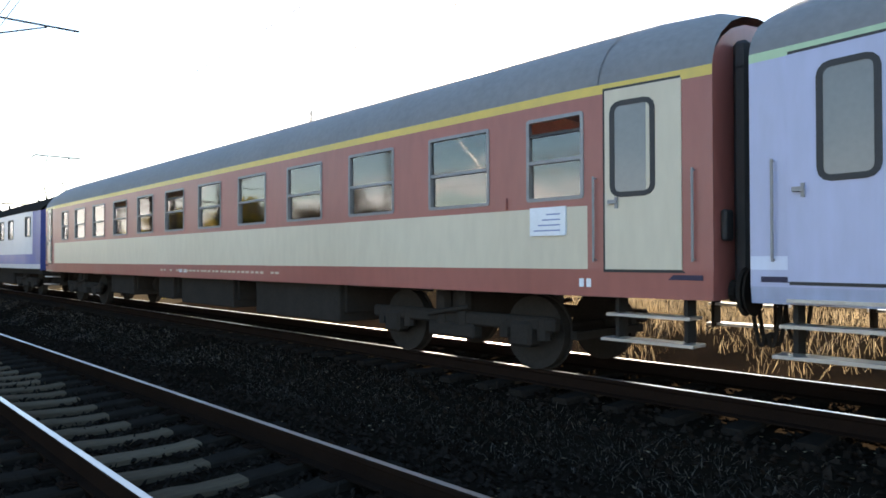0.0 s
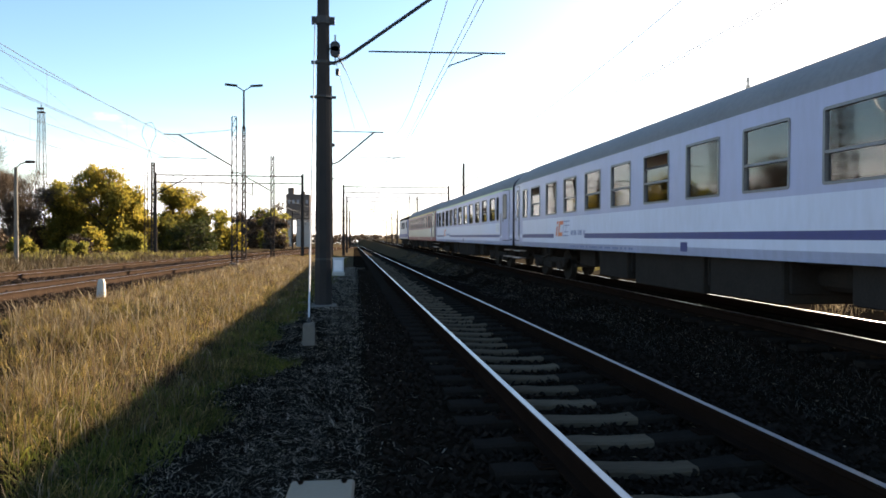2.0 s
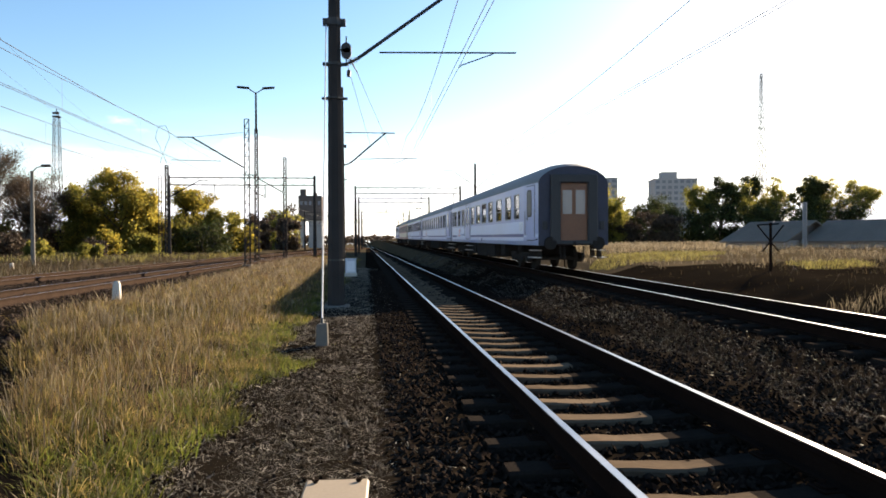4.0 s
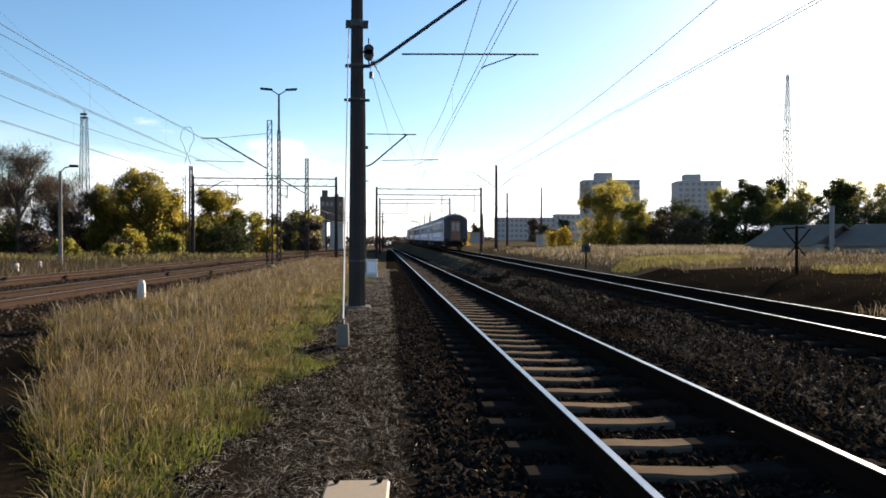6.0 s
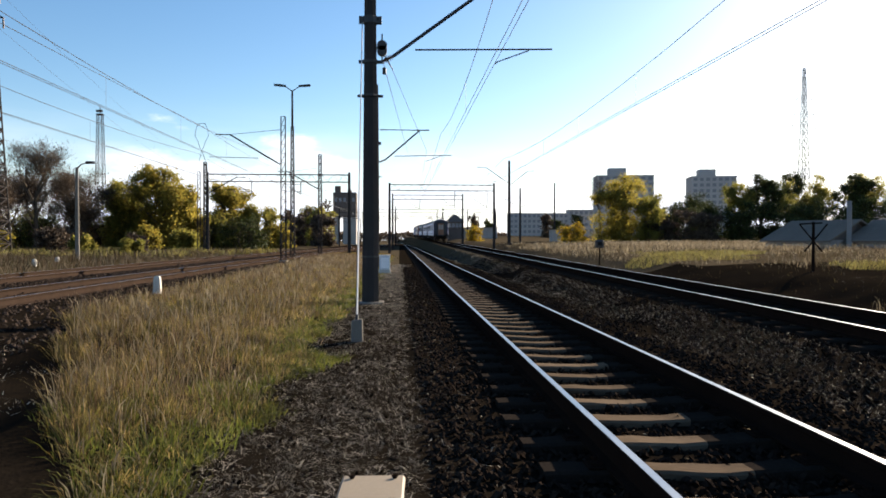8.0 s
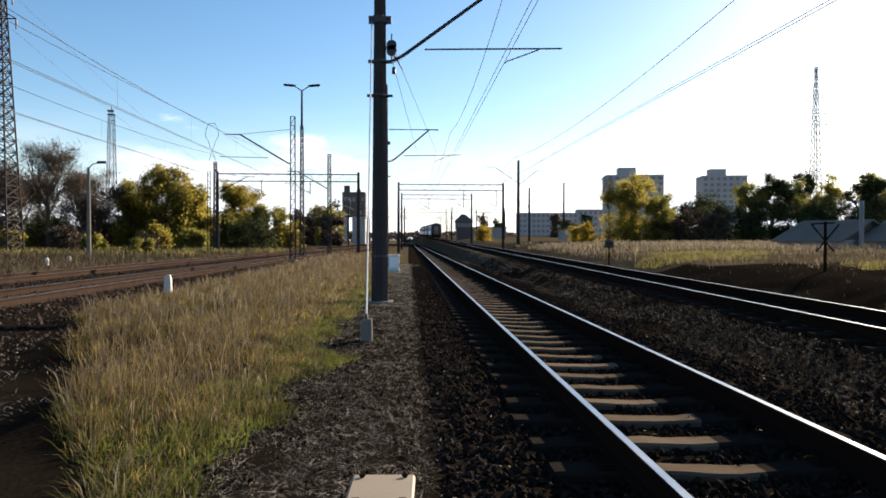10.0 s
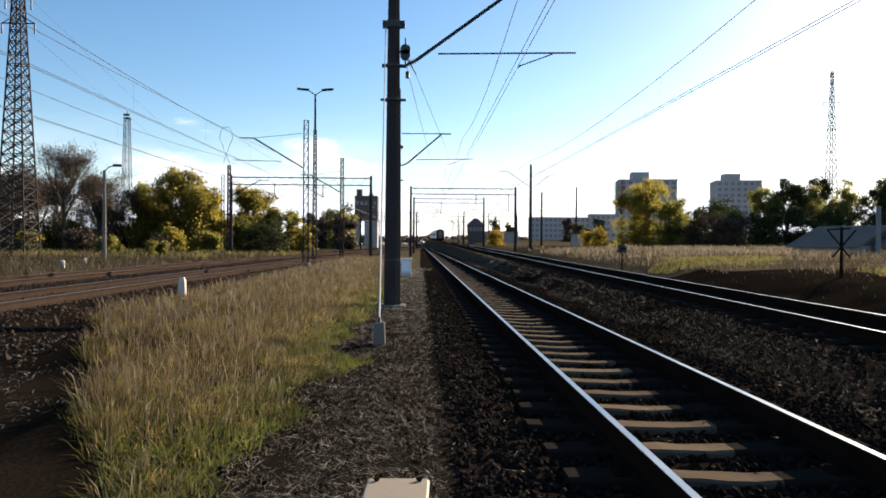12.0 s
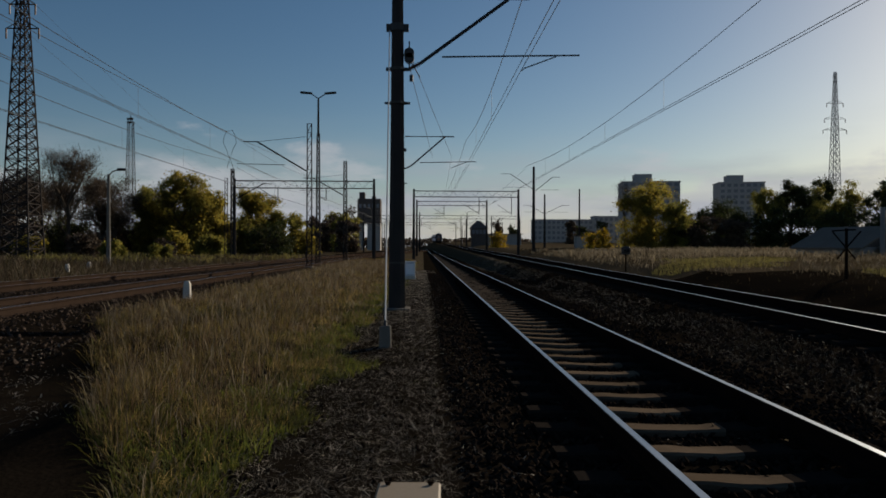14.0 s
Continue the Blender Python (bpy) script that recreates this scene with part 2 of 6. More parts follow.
# ---- railway lines ----
RAIL_PROFILE = ((-0.027, 0.0), (-0.036, -0.007), (-0.036, -0.040), (-0.010, -0.056), (-0.010, -0.160), (-0.070, -0.176), (-0.070, -0.190),
                (0.070, -0.190), (0.070, -0.176), (0.010, -0.160), (0.010, -0.056), (0.036, -0.040), (0.036, -0.007), (0.027, 0.0))


def rail_line(name, x_mid, z_of, y0, y1, step, label, x_of=lambda y: 0.0, side_mat=None):
    """Two rails on their line: the running surface is bright, the rest rusty."""
    line = thing(name, label=label, category="railway track", kind="structure")
    for side in (-0.7525, 0.7525):
        bm = bmesh.new()
        ys = np.arange(y0, y1 + step, step)
        rings = []
        for y in ys:
            rings.append([bm.verts.new((x_mid + side + x_of(y) + px, y, z_of(y) + pz)) for px, pz in RAIL_PROFILE])
        n = len(RAIL_PROFILE)
        for a, b in zip(rings, rings[1:]):
            for i in range(n):
                f = bm.faces.new((a[i], a[(i + 1) % n], b[(i + 1) % n], b[i]))
                f.material_index = 1 if i == n - 1 else 0
        bmesh.ops.recalc_face_normals(bm, faces=bm.faces)
        part("rail", bm, (side_mat or M_RUST, M_RAILTOP), line, "steel rail with a polished running surface")
    return line


track_near = rail_line("track_1", 0.7525, lambda y: 0.0, -30, 420, 15, "single railway track with bright worn rails on wooden sleepers")
track_far = rail_line("track_2", TRACK2_X, z_line2, -40, 420, 15, "railway track with bright worn rails on a slight grade")
# ---- the train ----
RUN = [(0, 4.84), (0.5, 15.3), (1, 26.3), (1.5, 38.5), (2, 50.4), (2.5, 62.7), (3, 74.3), (4, 98.3), (5.5, 135.0), (7, 171.0), (9, 219.0), (11, 267.0), (14, 339.0)]
VEHICLES = []


def bend(y):
    return -1.4 * smooth(110, 260, y)


PAINT = dict(rough=0.38, scale=0.7, fine=9, bump=0.04, amount=0.45)
M_LAVENDER = material("lavender coach paint", (0.44, 0.47, 0.66), dark=(0.33, 0.35, 0.47), stretch=(1, 1, 0.25), **PAINT)
M_PALE = material("pale blue-white coach paint", (0.66, 0.71, 0.86), dark=(0.50, 0.53, 0.62), stretch=(1, 1, 0.25), **PAINT)
M_NAVY = material("navy stripe paint", (0.035, 0.055, 0.22), dark=(0.03, 0.04, 0.12), **PAINT)
M_SKIRT = material("grey-lavender sill paint", (0.40, 0.44, 0.60), dark=(0.22, 0.23, 0.29), stretch=(1, 1, 0.3), **PAINT)
M_GREENLINE = material("green gutter paint", (0.42, 0.60, 0.38), dark=(0.3, 0.42, 0.3), **PAINT)
M_BRICK = material("brick red coach paint", (0.36, 0.115, 0.095), dark=(0.22, 0.075, 0.065), stretch=(1, 1, 0.25), **PAINT)
M_CREAM = material("cream coach paint", (0.60, 0.53, 0.41), dark=(0.44, 0.38, 0.29), stretch=(1, 1, 0.25), **PAINT)
M_YELLOW = material("yellow gutter paint", (0.68, 0.48, 0.10), dark=(0.45, 0.33, 0.10), **PAINT)
M_ROOF = material("grimy grey coach roof", (0.21, 0.21, 0.215), 0.75, dark=(0.12, 0.12, 0.125), scale=0.8, fine=12, bump=0.12)
M_UNDER = material("black brake dust on steel", (0.035, 0.031, 0.028), 0.85, dark=(0.018, 0.016, 0.015), scale=3, fine=30, bump=0.3)
M_TREAD = material("worn steel edge", (0.45, 0.44, 0.42), 0.45, 0.8, scale=6, fine=40, bump=0.05)
M_RUBBER = material("black rubber seal", (0.03, 0.03, 0.032), 0.6, scale=8, fine=50, bump=0.05)
M_ALU = material("dull aluminium window frame", (0.24, 0.245, 0.26), 0.45, 0.6, scale=8, fine=60, bump=0.04)
M_INTERIOR = material("beige coach interior", (0.60, 0.54, 0.44), 0.7, scale=2, fine=30, bump=0.05)
M_SEAT = material("dark seat cloth", (0.07, 0.06, 0.09), 0.9, scale=6, fine=90, bump=0.2)
M_ORANGE = material("orange mark", (0.72, 0.16, 0.05), 0.4, scale=3, fine=30, bump=0.02, amount=0.2)
M_OUTLINE = material("blue-grey mark", (0.20, 0.26, 0.46), 0.4, scale=3, fine=30, bump=0.02, amount=0.2)
M_WHITE = material("white notice board", (0.78, 0.80, 0.84), 0.5, scale=5, fine=40, bump=0.02, amount=0.25)
M_LOCOBLUE = material("deep blue locomotive paint", (0.05, 0.09, 0.33), dark=(0.04, 0.06, 0.18), **PAINT)
M_LOCOGREY = material("pale grey locomotive paint", (0.56, 0.59, 0.64), dark=(0.36, 0.38, 0.41), **PAINT)
# blue coach ends: their shade is painted in as a darker colour
M_ENDDARK = material("dark blue coach end with painted shade", (0.045, 0.048, 0.075), 0.7, dark=(0.022, 0.022, 0.028), scale=1, fine=12, bump=0.1)
M_DOOREND = material("brown end door", (0.20, 0.085, 0.04), 0.5, dark=(0.12, 0.05, 0.03), scale=2, fine=20, bump=0.05)


def glass(name, tint, ior=1.6):
    """A thin pane: mirror-like at grazing angles, else see-through with a tint."""
    m = bpy.data.materials.new(name)
    m.use_nodes = True
    n, l = m.node_tree.nodes, m.node_tree.links
    tr, gl, fr, mx = n.new("ShaderNodeBsdfTransparent"), n.new("ShaderNodeBsdfGlossy"), n.new("ShaderNodeFresnel"), n.new("ShaderNodeMixShader")
    tr.inputs[0].default_value = (*tint, 1)
    gl.inputs["Roughness"].default_value = 0.03
    fr.inputs[0].default_value = ior
    tc, nz, bp = n.new("ShaderNodeTexCoord"), n.new("ShaderNodeTexNoise"), n.new("ShaderNodeBump")
    nz.inputs["Scale"].default_value = 1.3
    l.new(tc.outputs["Object"], nz.inputs["Vector"])
    bp.inputs["Strength"].default_value, bp.inputs["Distance"].default_value = 0.04, 0.05
    l.new(nz.outputs[0], bp.inputs["Height"])
    l.new(bp.outputs[0], gl.inputs["Normal"])
    l.new(fr.outputs[0], mx.inputs[0])
    l.new(tr.outputs[0], mx.inputs[1])
    l.new(gl.outputs[0], mx.inputs[2])
    l.new(mx.outputs[0], n["Material Output"].inputs[0])
    return m


M_PANE = glass("coach window glass", (0.80, 0.84, 0.83), 2.3)
Y0, Y1 = 0.17, 24.83                       # ends of a coach body


def half_width(y):
    return 1.41 - 0.13 * smooth(Y0 + 1.75, Y0, y) - 0.13 * smooth(Y1 - 1.75, Y1, y)


def plate(bm, s, y0, y1, z0, z1, o0, o1, mat=0):
    """A slab on the side s of a coach, from o0 to o1 metres outside its skin."""
    v = []
    for o in (o0, o1):
        for y, z in ((y0, z0), (y1, z0), (y1, z1), (y0, z1)):
            v.append(bm.verts.new((s * (half_width(y) + o), y, z)))
    for f in ((0, 1, 2, 3), (7, 6, 5, 4), (0, 4, 5, 1), (1, 5, 6, 2), (2, 6, 7, 3), (3, 7, 4, 0)):
        bm.faces.new([v[i] for i in f]).material_index = mat


def ring_frame(bm, s, y0, y1, z0, z1, width, radius, o0, o1):
    """A window surround with rounded corners."""
    def loop(g, r):
        pts = []
        for cy, cz, a0 in ((y1 + g - r, z1 + g - r, 0), (y0 - g + r, z1 + g - r, 90), (y0 - g + r, z0 - g + r, 180), (y1 + g - r, z0 - g + r, 270)):
            for k in range(4):
                a = radians(a0 + 30 * k)
                pts.append((cy + r * math.cos(a), cz + r * math.sin(a)))
        return pts
    outer, inner = loop(width, radius + width), loop(-0.02, max(0.015, radius - 0.02))
    rows = [[bm.verts.new((s * (half_width(y) + o), y, z)) for y, z in lp] for lp, o in ((outer, o0), (outer, o1), (inner, o1), (inner, o0 - 0.05))]
    n = len(outer)
    for a, b in zip(rows, rows[1:]):
        for i in range(n):
            bm.faces.new((a[i], a[(i + 1) % n], b[(i + 1) % n], b[i]))


ROOF_SECTION = ((1.405, 3.22), (1.39, 3.30), (1.33, 3.43), (1.18, 3.60), (0.93, 3.77), (0.60, 3.90), (0.25, 3.96), (0, 3.97))


def shell(coach, s, windows, bands, mats, name="body_side"):
    """One side of a coach body with its window openings; bands are (z0, z1, pick(y)) with pick giving the paint."""
    bm = bmesh.new()
    ys = sorted({Y0, Y1, Y0 + 0.6, Y0 + 1.2, Y0 + 1.75, Y1 - 1.75, Y1 - 1.2, Y1 - 0.6, *[e for w in windows for e in w[:2]], *[e for b in bands for e in b[3:]]})
    zs = sorted({*[b[0] for b in bands], *[b[1] for b in bands], *[e for w in windows for e in w[2:4]]})
    grid = {(i, j): bm.verts.new((s * half_width(y) * (0.985 if z < 1.06 else 1), y, z)) for i, y in enumerate(ys) for j, z in enumerate(zs)}
    for i in range(len(ys) - 1):
        for j in range(len(zs) - 1):
            yc, zc = (ys[i] + ys[i + 1]) / 2, (zs[j] + zs[j + 1]) / 2
            if any(w[0] < yc < w[1] and w[2] < zc < w[3] for w in windows):
                continue
            f = bm.faces.new((grid[i, j], grid[i + 1, j], grid[i + 1, j + 1], grid[i, j + 1]))
            f.material_index = next(b[2](yc) for b in bands if b[0] < zc < b[1])
    bm.verts.ensure_lookup_table()
    for v in [v for v in bm.verts if not v.link_faces]:
        bm.verts.remove(v)
    return part(name, bm, mats, coach)


def window(coach, s, y0, y1, z0, z1, bar, radius, frame_mat, open_top=0.0):
    bm = bmesh.new()
    ring_frame(bm, s, y0, y1, z0, z1, 0.02, radius, -0.002, 0.012)
    w = part("window", bm, frame_mat, coach)
    if bar:
        bm = bmesh.new()
        plate(bm, s, y0 + 0.015, y1 - 0.015, z0 + 0.015, bar, -0.045, -0.037)
        part("pane", bm, M_PANE, w).visible_shadow = False
        bm = bmesh.new()
        plate(bm, s, y0 + 0.015, y1 - 0.015, bar, z1 - 0.015 - open_top, -0.030, -0.022)
        part("pane", bm, M_PANE, w).visible_shadow = False
        bm = bmesh.new()
        plate(bm, s, y0 + 0.005, y1 - 0.005, bar - 0.02, bar + 0.02, -0.05, 0.004)
        part("window_bar", bm, frame_mat, w)
        if open_top:
            bm = bmesh.new()
            plate(bm, s, y0 + 0.01, y1 - 0.01, z1 - 0.05 - open_top, z1 - 0.015 - open_top, -0.04, 0.0)
            part("window_bar", bm, M_RUBBER, w)
    else:
        bm = bmesh.new()
        plate(bm, s, y0 + 0.01, y1 - 0.01, z0 + 0.01, z1 - 0.01, -0.035, -0.027)
        part("pane", bm, M_PANE, w).visible_shadow = False


def door(coach, s, y0, y1, paint, z0=1.18, z1=3.14, two=False):
    bm = bmesh.new()
    plate(bm, s, y0 - 0.03, y1 + 0.03, z0 - 0.03, z1 + 0.03, -0.01, 0.006)
    part("door_seal", bm, M_RUBBER, coach)
    leaves = ((y0, (y0 + y1) / 2 - 0.012), ((y0 + y1) / 2 + 0.012, y1)) if two else ((y0, y1),)
    for a, b in leaves:
        bm = bmesh.new()
        plate(bm, s, a, b, z0, z1, 0.0, 0.022)
        d = part("door", bm, paint, coach, "painted coach door with a tall narrow window")
        mid, hw = (a + b) / 2 + (0 if two else -0.1 * (1 if a > 12 else -1)), min(0.21, (b - a) / 2 - 0.12)
        bm = bmesh.new()
        ring_frame(bm, s, mid - hw, mid + hw, 2.05, 2.98, 0.035, 0.08, 0.021, 0.032)
        part("window_frame", bm, M_RUBBER, d)
        bm = bmesh.new()
        plate(bm, s, mid - hw, mid + hw, 2.05, 2.98, 0.021, 0.026)
        part("pane", bm, M_DOORGLASS, d)
        bm = bmesh.new()
        plate(bm, s, b - 0.15, b - 0.05, 1.95, 1.99, 0.02, 0.06)
        plate(bm, s, b - 0.15, b - 0.12, 1.90, 2.02, 0.02, 0.045)
        part("handle", bm, M_ALU, d)
    for e in (y0 - 0.12, y1 + 0.12):
        if Y0 + 0.05 < e < Y1 - 0.05:
            bm = bmesh.new()
            x = s * (half_width(e) + 0.05)
            rod(bm, (x, e, 1.35), (x, e, 2.25), 0.014, seg=6)
            rod(bm, (x, e, 1.37), (x - s * 0.06, e, 1.37), 0.01, seg=5)
            rod(bm, (x, e, 2.23), (x - s * 0.06, e, 2.23), 0.01, seg=5)
            part("grab_rail", bm, M_ALU, coach)
    # folding steps under the door
    for k, z in enumerate((1.0, 0.78, 0.52)):
        bm = bmesh.new()
        x0 = s * (half_width(y0) - 0.28 + 0.03 * k)
        x1 = s * (half_width(y0) - 0.02 + 0.03 * k)
        box(bm, min(x0, x1), max(x0, x1), y0 - 0.02 - 0.05 * k, y1 + 0.05 * k, z, z + 0.03)
        part("step", bm, M_TREAD, coach, "worn steel step")
    for y in (y0 + 0.0, y1 - 0.04):
        bm = bmesh.new()
        box(bm, min(s * 1.02, s * 1.2), max(s * 1.02, s * 1.2), y, y + 0.04, 0.5, 1.1)
        part("step_bracket", bm, M_UNDER, coach)


M_DOORGLASS = material("dull grey door glass", (0.22, 0.22, 0.215), 0.12, dark=(0.17, 0.17, 0.17), scale=2, fine=20, bump=0.02)


def roof(coach, paint, vents, rise=1.0):
    bm = bmesh.new()
    ys = [Y0, Y0 + 0.25, Y0 + 0.9, Y0 + 1.75, *[Y0 + 1.75 + (Y1 - Y0 - 3.5) * i / 8 for i in range(1, 8)], Y1 - 1.75, Y1 - 0.9, Y1 - 0.25, Y1]
    rings = []
    for y in ys:
        k = half_width(y) / 1.41
        drop = 0.16 if y in (Y0, Y1) else (0.05 if y in (Y0 + 0.25, Y1 - 0.25) else 0.0)
        sec = [(x * k, 3.22 + (z - 3.22) * rise - drop * (z - 3.2) / 0.8) for x, z in ROOF_SECTION]
        rings.append([(x, y, z) for x, z in sec] + [(-x, y, z) for x, z in sec[-2::-1]])
    loft(bm, rings, close=False)
    part("roof", bm, paint, coach, "grimy grey curved coach roof", smooth=True)
    for y in np.arange(Y0 + 1.2, Y1 - 1, 1.8):
        bm = bmesh.new()
        k = half_width(y) / 1.41
        pr = [(x * k * 1.004, y, 3.228 + (z - 3.22) * rise) for x, z in ROOF_SECTION]
        pr = pr + [(-x, yy, z) for x, yy, z in pr[-2::-1]]
        loft(bm, [pr, [(x, yy + 0.03, z) for x, yy, z in pr]], close=False)
        part("roof_seam", bm, paint, coach)
    for y in vents:
        bm = bmesh.new()
        rod(bm, (0.35, y, 4.0), (0.35, y, 4.16), 0.13, 0.10, 8)
        rod(bm, (0.35, y, 4.16), (0.35, y, 4.18), 0.17, 0.15, 8)
        part("roof_vent", bm, paint, coach)


def bogie(coach, y):
    bm = bmesh.new()
    for s in (-1, 1):
        x = s * 1.0
        box(bm, x - 0.07, x + 0.07, y - 1.75, y + 1.75, 0.50, 0.68, 0.03)
        box(bm, x - 0.10, x + 0.10, y - 0.45, y + 0.45, 0.32, 0.52, 0.03)
        for a in (-1.25, 1.25):
            box(bm, x - 0.12, x + 0.12, y + a - 0.17, y + a + 0.17, 0.30, 0.62, 0.04)
            for q in (-0.30, 0.30):
                rod(bm, (x, y + a + q, 0.40), (x, y + a + q, 0.66), 0.09, seg=8)
        for q in (-0.2, 0.2):
            rod(bm, (x, y + q, 0.50), (x, y + q, 0.95), 0.12, seg=8)
        rod(bm, (x + s * 0.12, y - 0.4, 0.75), (x + s * 0.12, y + 0.4, 0.62), 0.035, seg=6)
    box(bm, -0.95, 0.95, y - 0.25, y + 0.25, 0.55, 0.95, 0.04)
    for a in (-1.25, 1.25):
        box(bm, -0.75, 0.75, y + a - 0.6, y + a - 0.5, 0.4, 0.5)
    b = part("bogie", bm, M_UNDER, coach, "dusty black coach bogie frame with springs")
    for a in (-1.25, 1.25):
        for s in (-1, 1):
            bm = bmesh.new()
            x = s * 0.7525
            rod(bm, (x - 0.065, y + a, 0.46), (x + 0.065, y + a, 0.46), 0.46, seg=28)
            rod(bm, (x - s * 0.065, y + a, 0.46), (x - s * 0.095, y + a, 0.46), 0.485, seg=28)
            rod(bm, (x + s * 0.065, y + a, 0.46), (x + s * 0.075, y + a, 0.46), 0.37, 0.30, seg=20)
            part("wheel", bm, M_UNDER, b, "steel railway wheel")
        bm = bmesh.new()
        rod(bm, (-0.72, y + a, 0.46), (0.72, y + a, 0.46), 0.085, seg=10)
        part("axle", bm, M_UNDER, b)


def underframe(coach, boxes):
    bm = bmesh.new()
    box(bm, -1.26, 1.26, Y0 + 0.02, Y1 - 0.02, 0.98, 1.16)
    part("underframe", bm, M_UNDER, coach)
    for y0, y1, z0, x0, x1 in boxes:
        bm = bmesh.new()
        box(bm, x0, x1, y0, y1, z0, 0.99, 0.02)
        box(bm, x0 + 0.1, x1 - 0.1, y0 - 0.06, y0 + 0.06, z0 + 0.15, 0.99, 0.01)
        part("equipment_box", bm, M_UNDER, coach, "black steel equipment box slung under the floor")
    for y in (8.0, 16.4):
        bm = bmesh.new()
        rod(bm, (-0.55, y - 0.7, 0.72), (-0.55, y + 0.7, 0.72), 0.19, seg=12)
        part("air_tank", bm, M_UNDER, coach)
    bm = bmesh.new()
    rod(bm, (-0.9, 4.5, 0.93), (-0.9, 20.5, 0.93), 0.02, seg=5)
    rod(bm, (-1.05, 6, 0.96), (-1.05, 18.5, 0.96), 0.015, seg=5)
    part("brake_pipe", bm, M_UNDER, coach)
    for e, d in ((Y0, -1), (Y1, 1)):
        for x in (-0.875, 0.875):
            bm = bmesh.new()
            rod(bm, (x, e, 1.06), (x, e + d * 0.06, 1.06), 0.11, seg=10)
            rod(bm, (x, e + d * 0.06, 1.06), (x, e + d * 0.13, 1.06), 0.06, seg=8)
            rod(bm, (x, e + d * 0.13, 1.06), (x, e + d * 0.16, 1.06), 0.24, 0.22, seg=14)
            part("buffer", bm, M_UNDER, coach)
        bm = bmesh.new()
        box(bm, -0.06, 0.06, min(e, e + d * 0.165), max(e, e + d * 0.165), 0.98, 1.12, 0.01)
        part("coupling", bm, M_UNDER, coach)
        for x in (-0.35, 0.35, -0.5):
            bm = bmesh.new()
            prev = None
            for k in range(7):
                a = k / 6
                p = (x, e + d * (0.03 + 0.13 * a), 0.95 - 0.45 * math.sin(math.pi * min(a * 0.75, 1)))
                if prev:
                    rod(bm, prev, p, 0.022, seg=5)
                prev = p
            part("brake_hose", bm, M_UNDER, coach)


def ends(coach, paint, door_paint):
    for e, d in ((Y0, -1), (Y1, 1)):
        bm = bmesh.new()
        w = half_width(e)
        k = w / 1.41
        sec = [(w, 0.98), (w, 3.2)] + [(x * k, z - 0.16 * (z - 3.2) / 0.8) for x, z in ROOF_SECTION[1:]]
        pts = sec + [(-x, z) for x, z in sec[-2::-1]]
        bm.faces.new([bm.verts.new((x, e - d * 0.002, z)) for x, z in pts])
        part("body_end", bm, paint, coach)
        bm = bmesh.new()
        for x0, x1, z0, z1 in ((-0.86, -0.50, 1.10, 3.30), (0.50, 0.86, 1.10, 3.30), (-0.86, 0.86, 3.20, 3.52), (-0.86, 0.86, 1.0, 1.15)):
            box(bm, x0, x1, min(e, e + d * 0.16), max(e, e + d * 0.16), z0, z1, 0.04)
        part("gangway_bellows", bm, M_RUBBER, coach, "black rubber gangway bellows")
        bm = bmesh.new()
        box(bm, -0.5, 0.5, e + d * 0.02 - 0.015, e + d * 0.02 + 0.015, 1.16, 3.2)
        dd = part("end_door", bm, door_paint, coach, "brown gangway door")
        for x in (-0.24, 0.24):
            bm = bmesh.new()
            box(bm, x - 0.17, x + 0.17, e + d * 0.045 - 0.006, e + d * 0.045 + 0.006, 2.1, 2.95, 0.0)
            part("pane", bm, M_DOORGLASS, dd)
        for x in (-1.05, 1.05):
            bm = bmesh.new()
            box(bm, x - 0.09, x + 0.09, min(e + d * 0.003, e + d * 0.06), max(e + d * 0.003, e + d * 0.06), 1.55, 1.85, 0.02)
            part("tail_lamp", bm, M_RUBBER, coach)


def interior(coach, windows):
    bm = bmesh.new()
    box(bm, -1.3, 1.3, Y0 + 0.1, Y1 - 0.1, 1.17, 1.22)
    part("coach_floor", bm, M_SEAT, coach)
    for a, b in zip(windows, windows[1:]):
        y = (min(a[1], b[1]) + max(a[0], b[0])) / 2
        bm = bmesh.new()
        box(bm, -1.34, 0.3, y - 0.03, y + 0.03, 1.22, 3.2)
        part("compartment_wall", bm, M_INTERIOR, coach)
        for e in (-0.28, 0.28):
            bm = bmesh.new()
            box(bm, -1.2, 0.25, y + e - 0.22, y + e + 0.22, 1.22, 1.65, 0.03)
            box(bm, -1.2, 0.25, y + e * 0.45 - 0.07, y + e * 0.45 + 0.07, 1.6, 2.2, 0.03)
            part("seat", bm, M_SEAT, coach)


def small_marks(coach, y0, y1, z0, z1, mat, n=12, seed=1, name="lettering_bar"):
    """Unreadable writing: short upright bars in a row."""
    rnd = random.Random(seed)
    step = (y1 - y0) / n
    for i in range(n):
        if rnd.random() < 0.12:
            continue
        a = y0 + i * step
        bm = bmesh.new()
        plate(bm, -1, a, a + step * rnd.uniform(0.45, 0.8), z0, z1, 0.0, 0.004)
        part(name, bm, mat, coach)


def slanted(bm, pts, lean=0.16):
    """A flat mark on the near side; pts run in (y, z), leaning backwards as they rise."""
    a = [bm.verts.new((-(half_width(y) + 0.004), y - lean * (z - 1.3), z)) for y, z in pts]
    bm.faces.new(a)


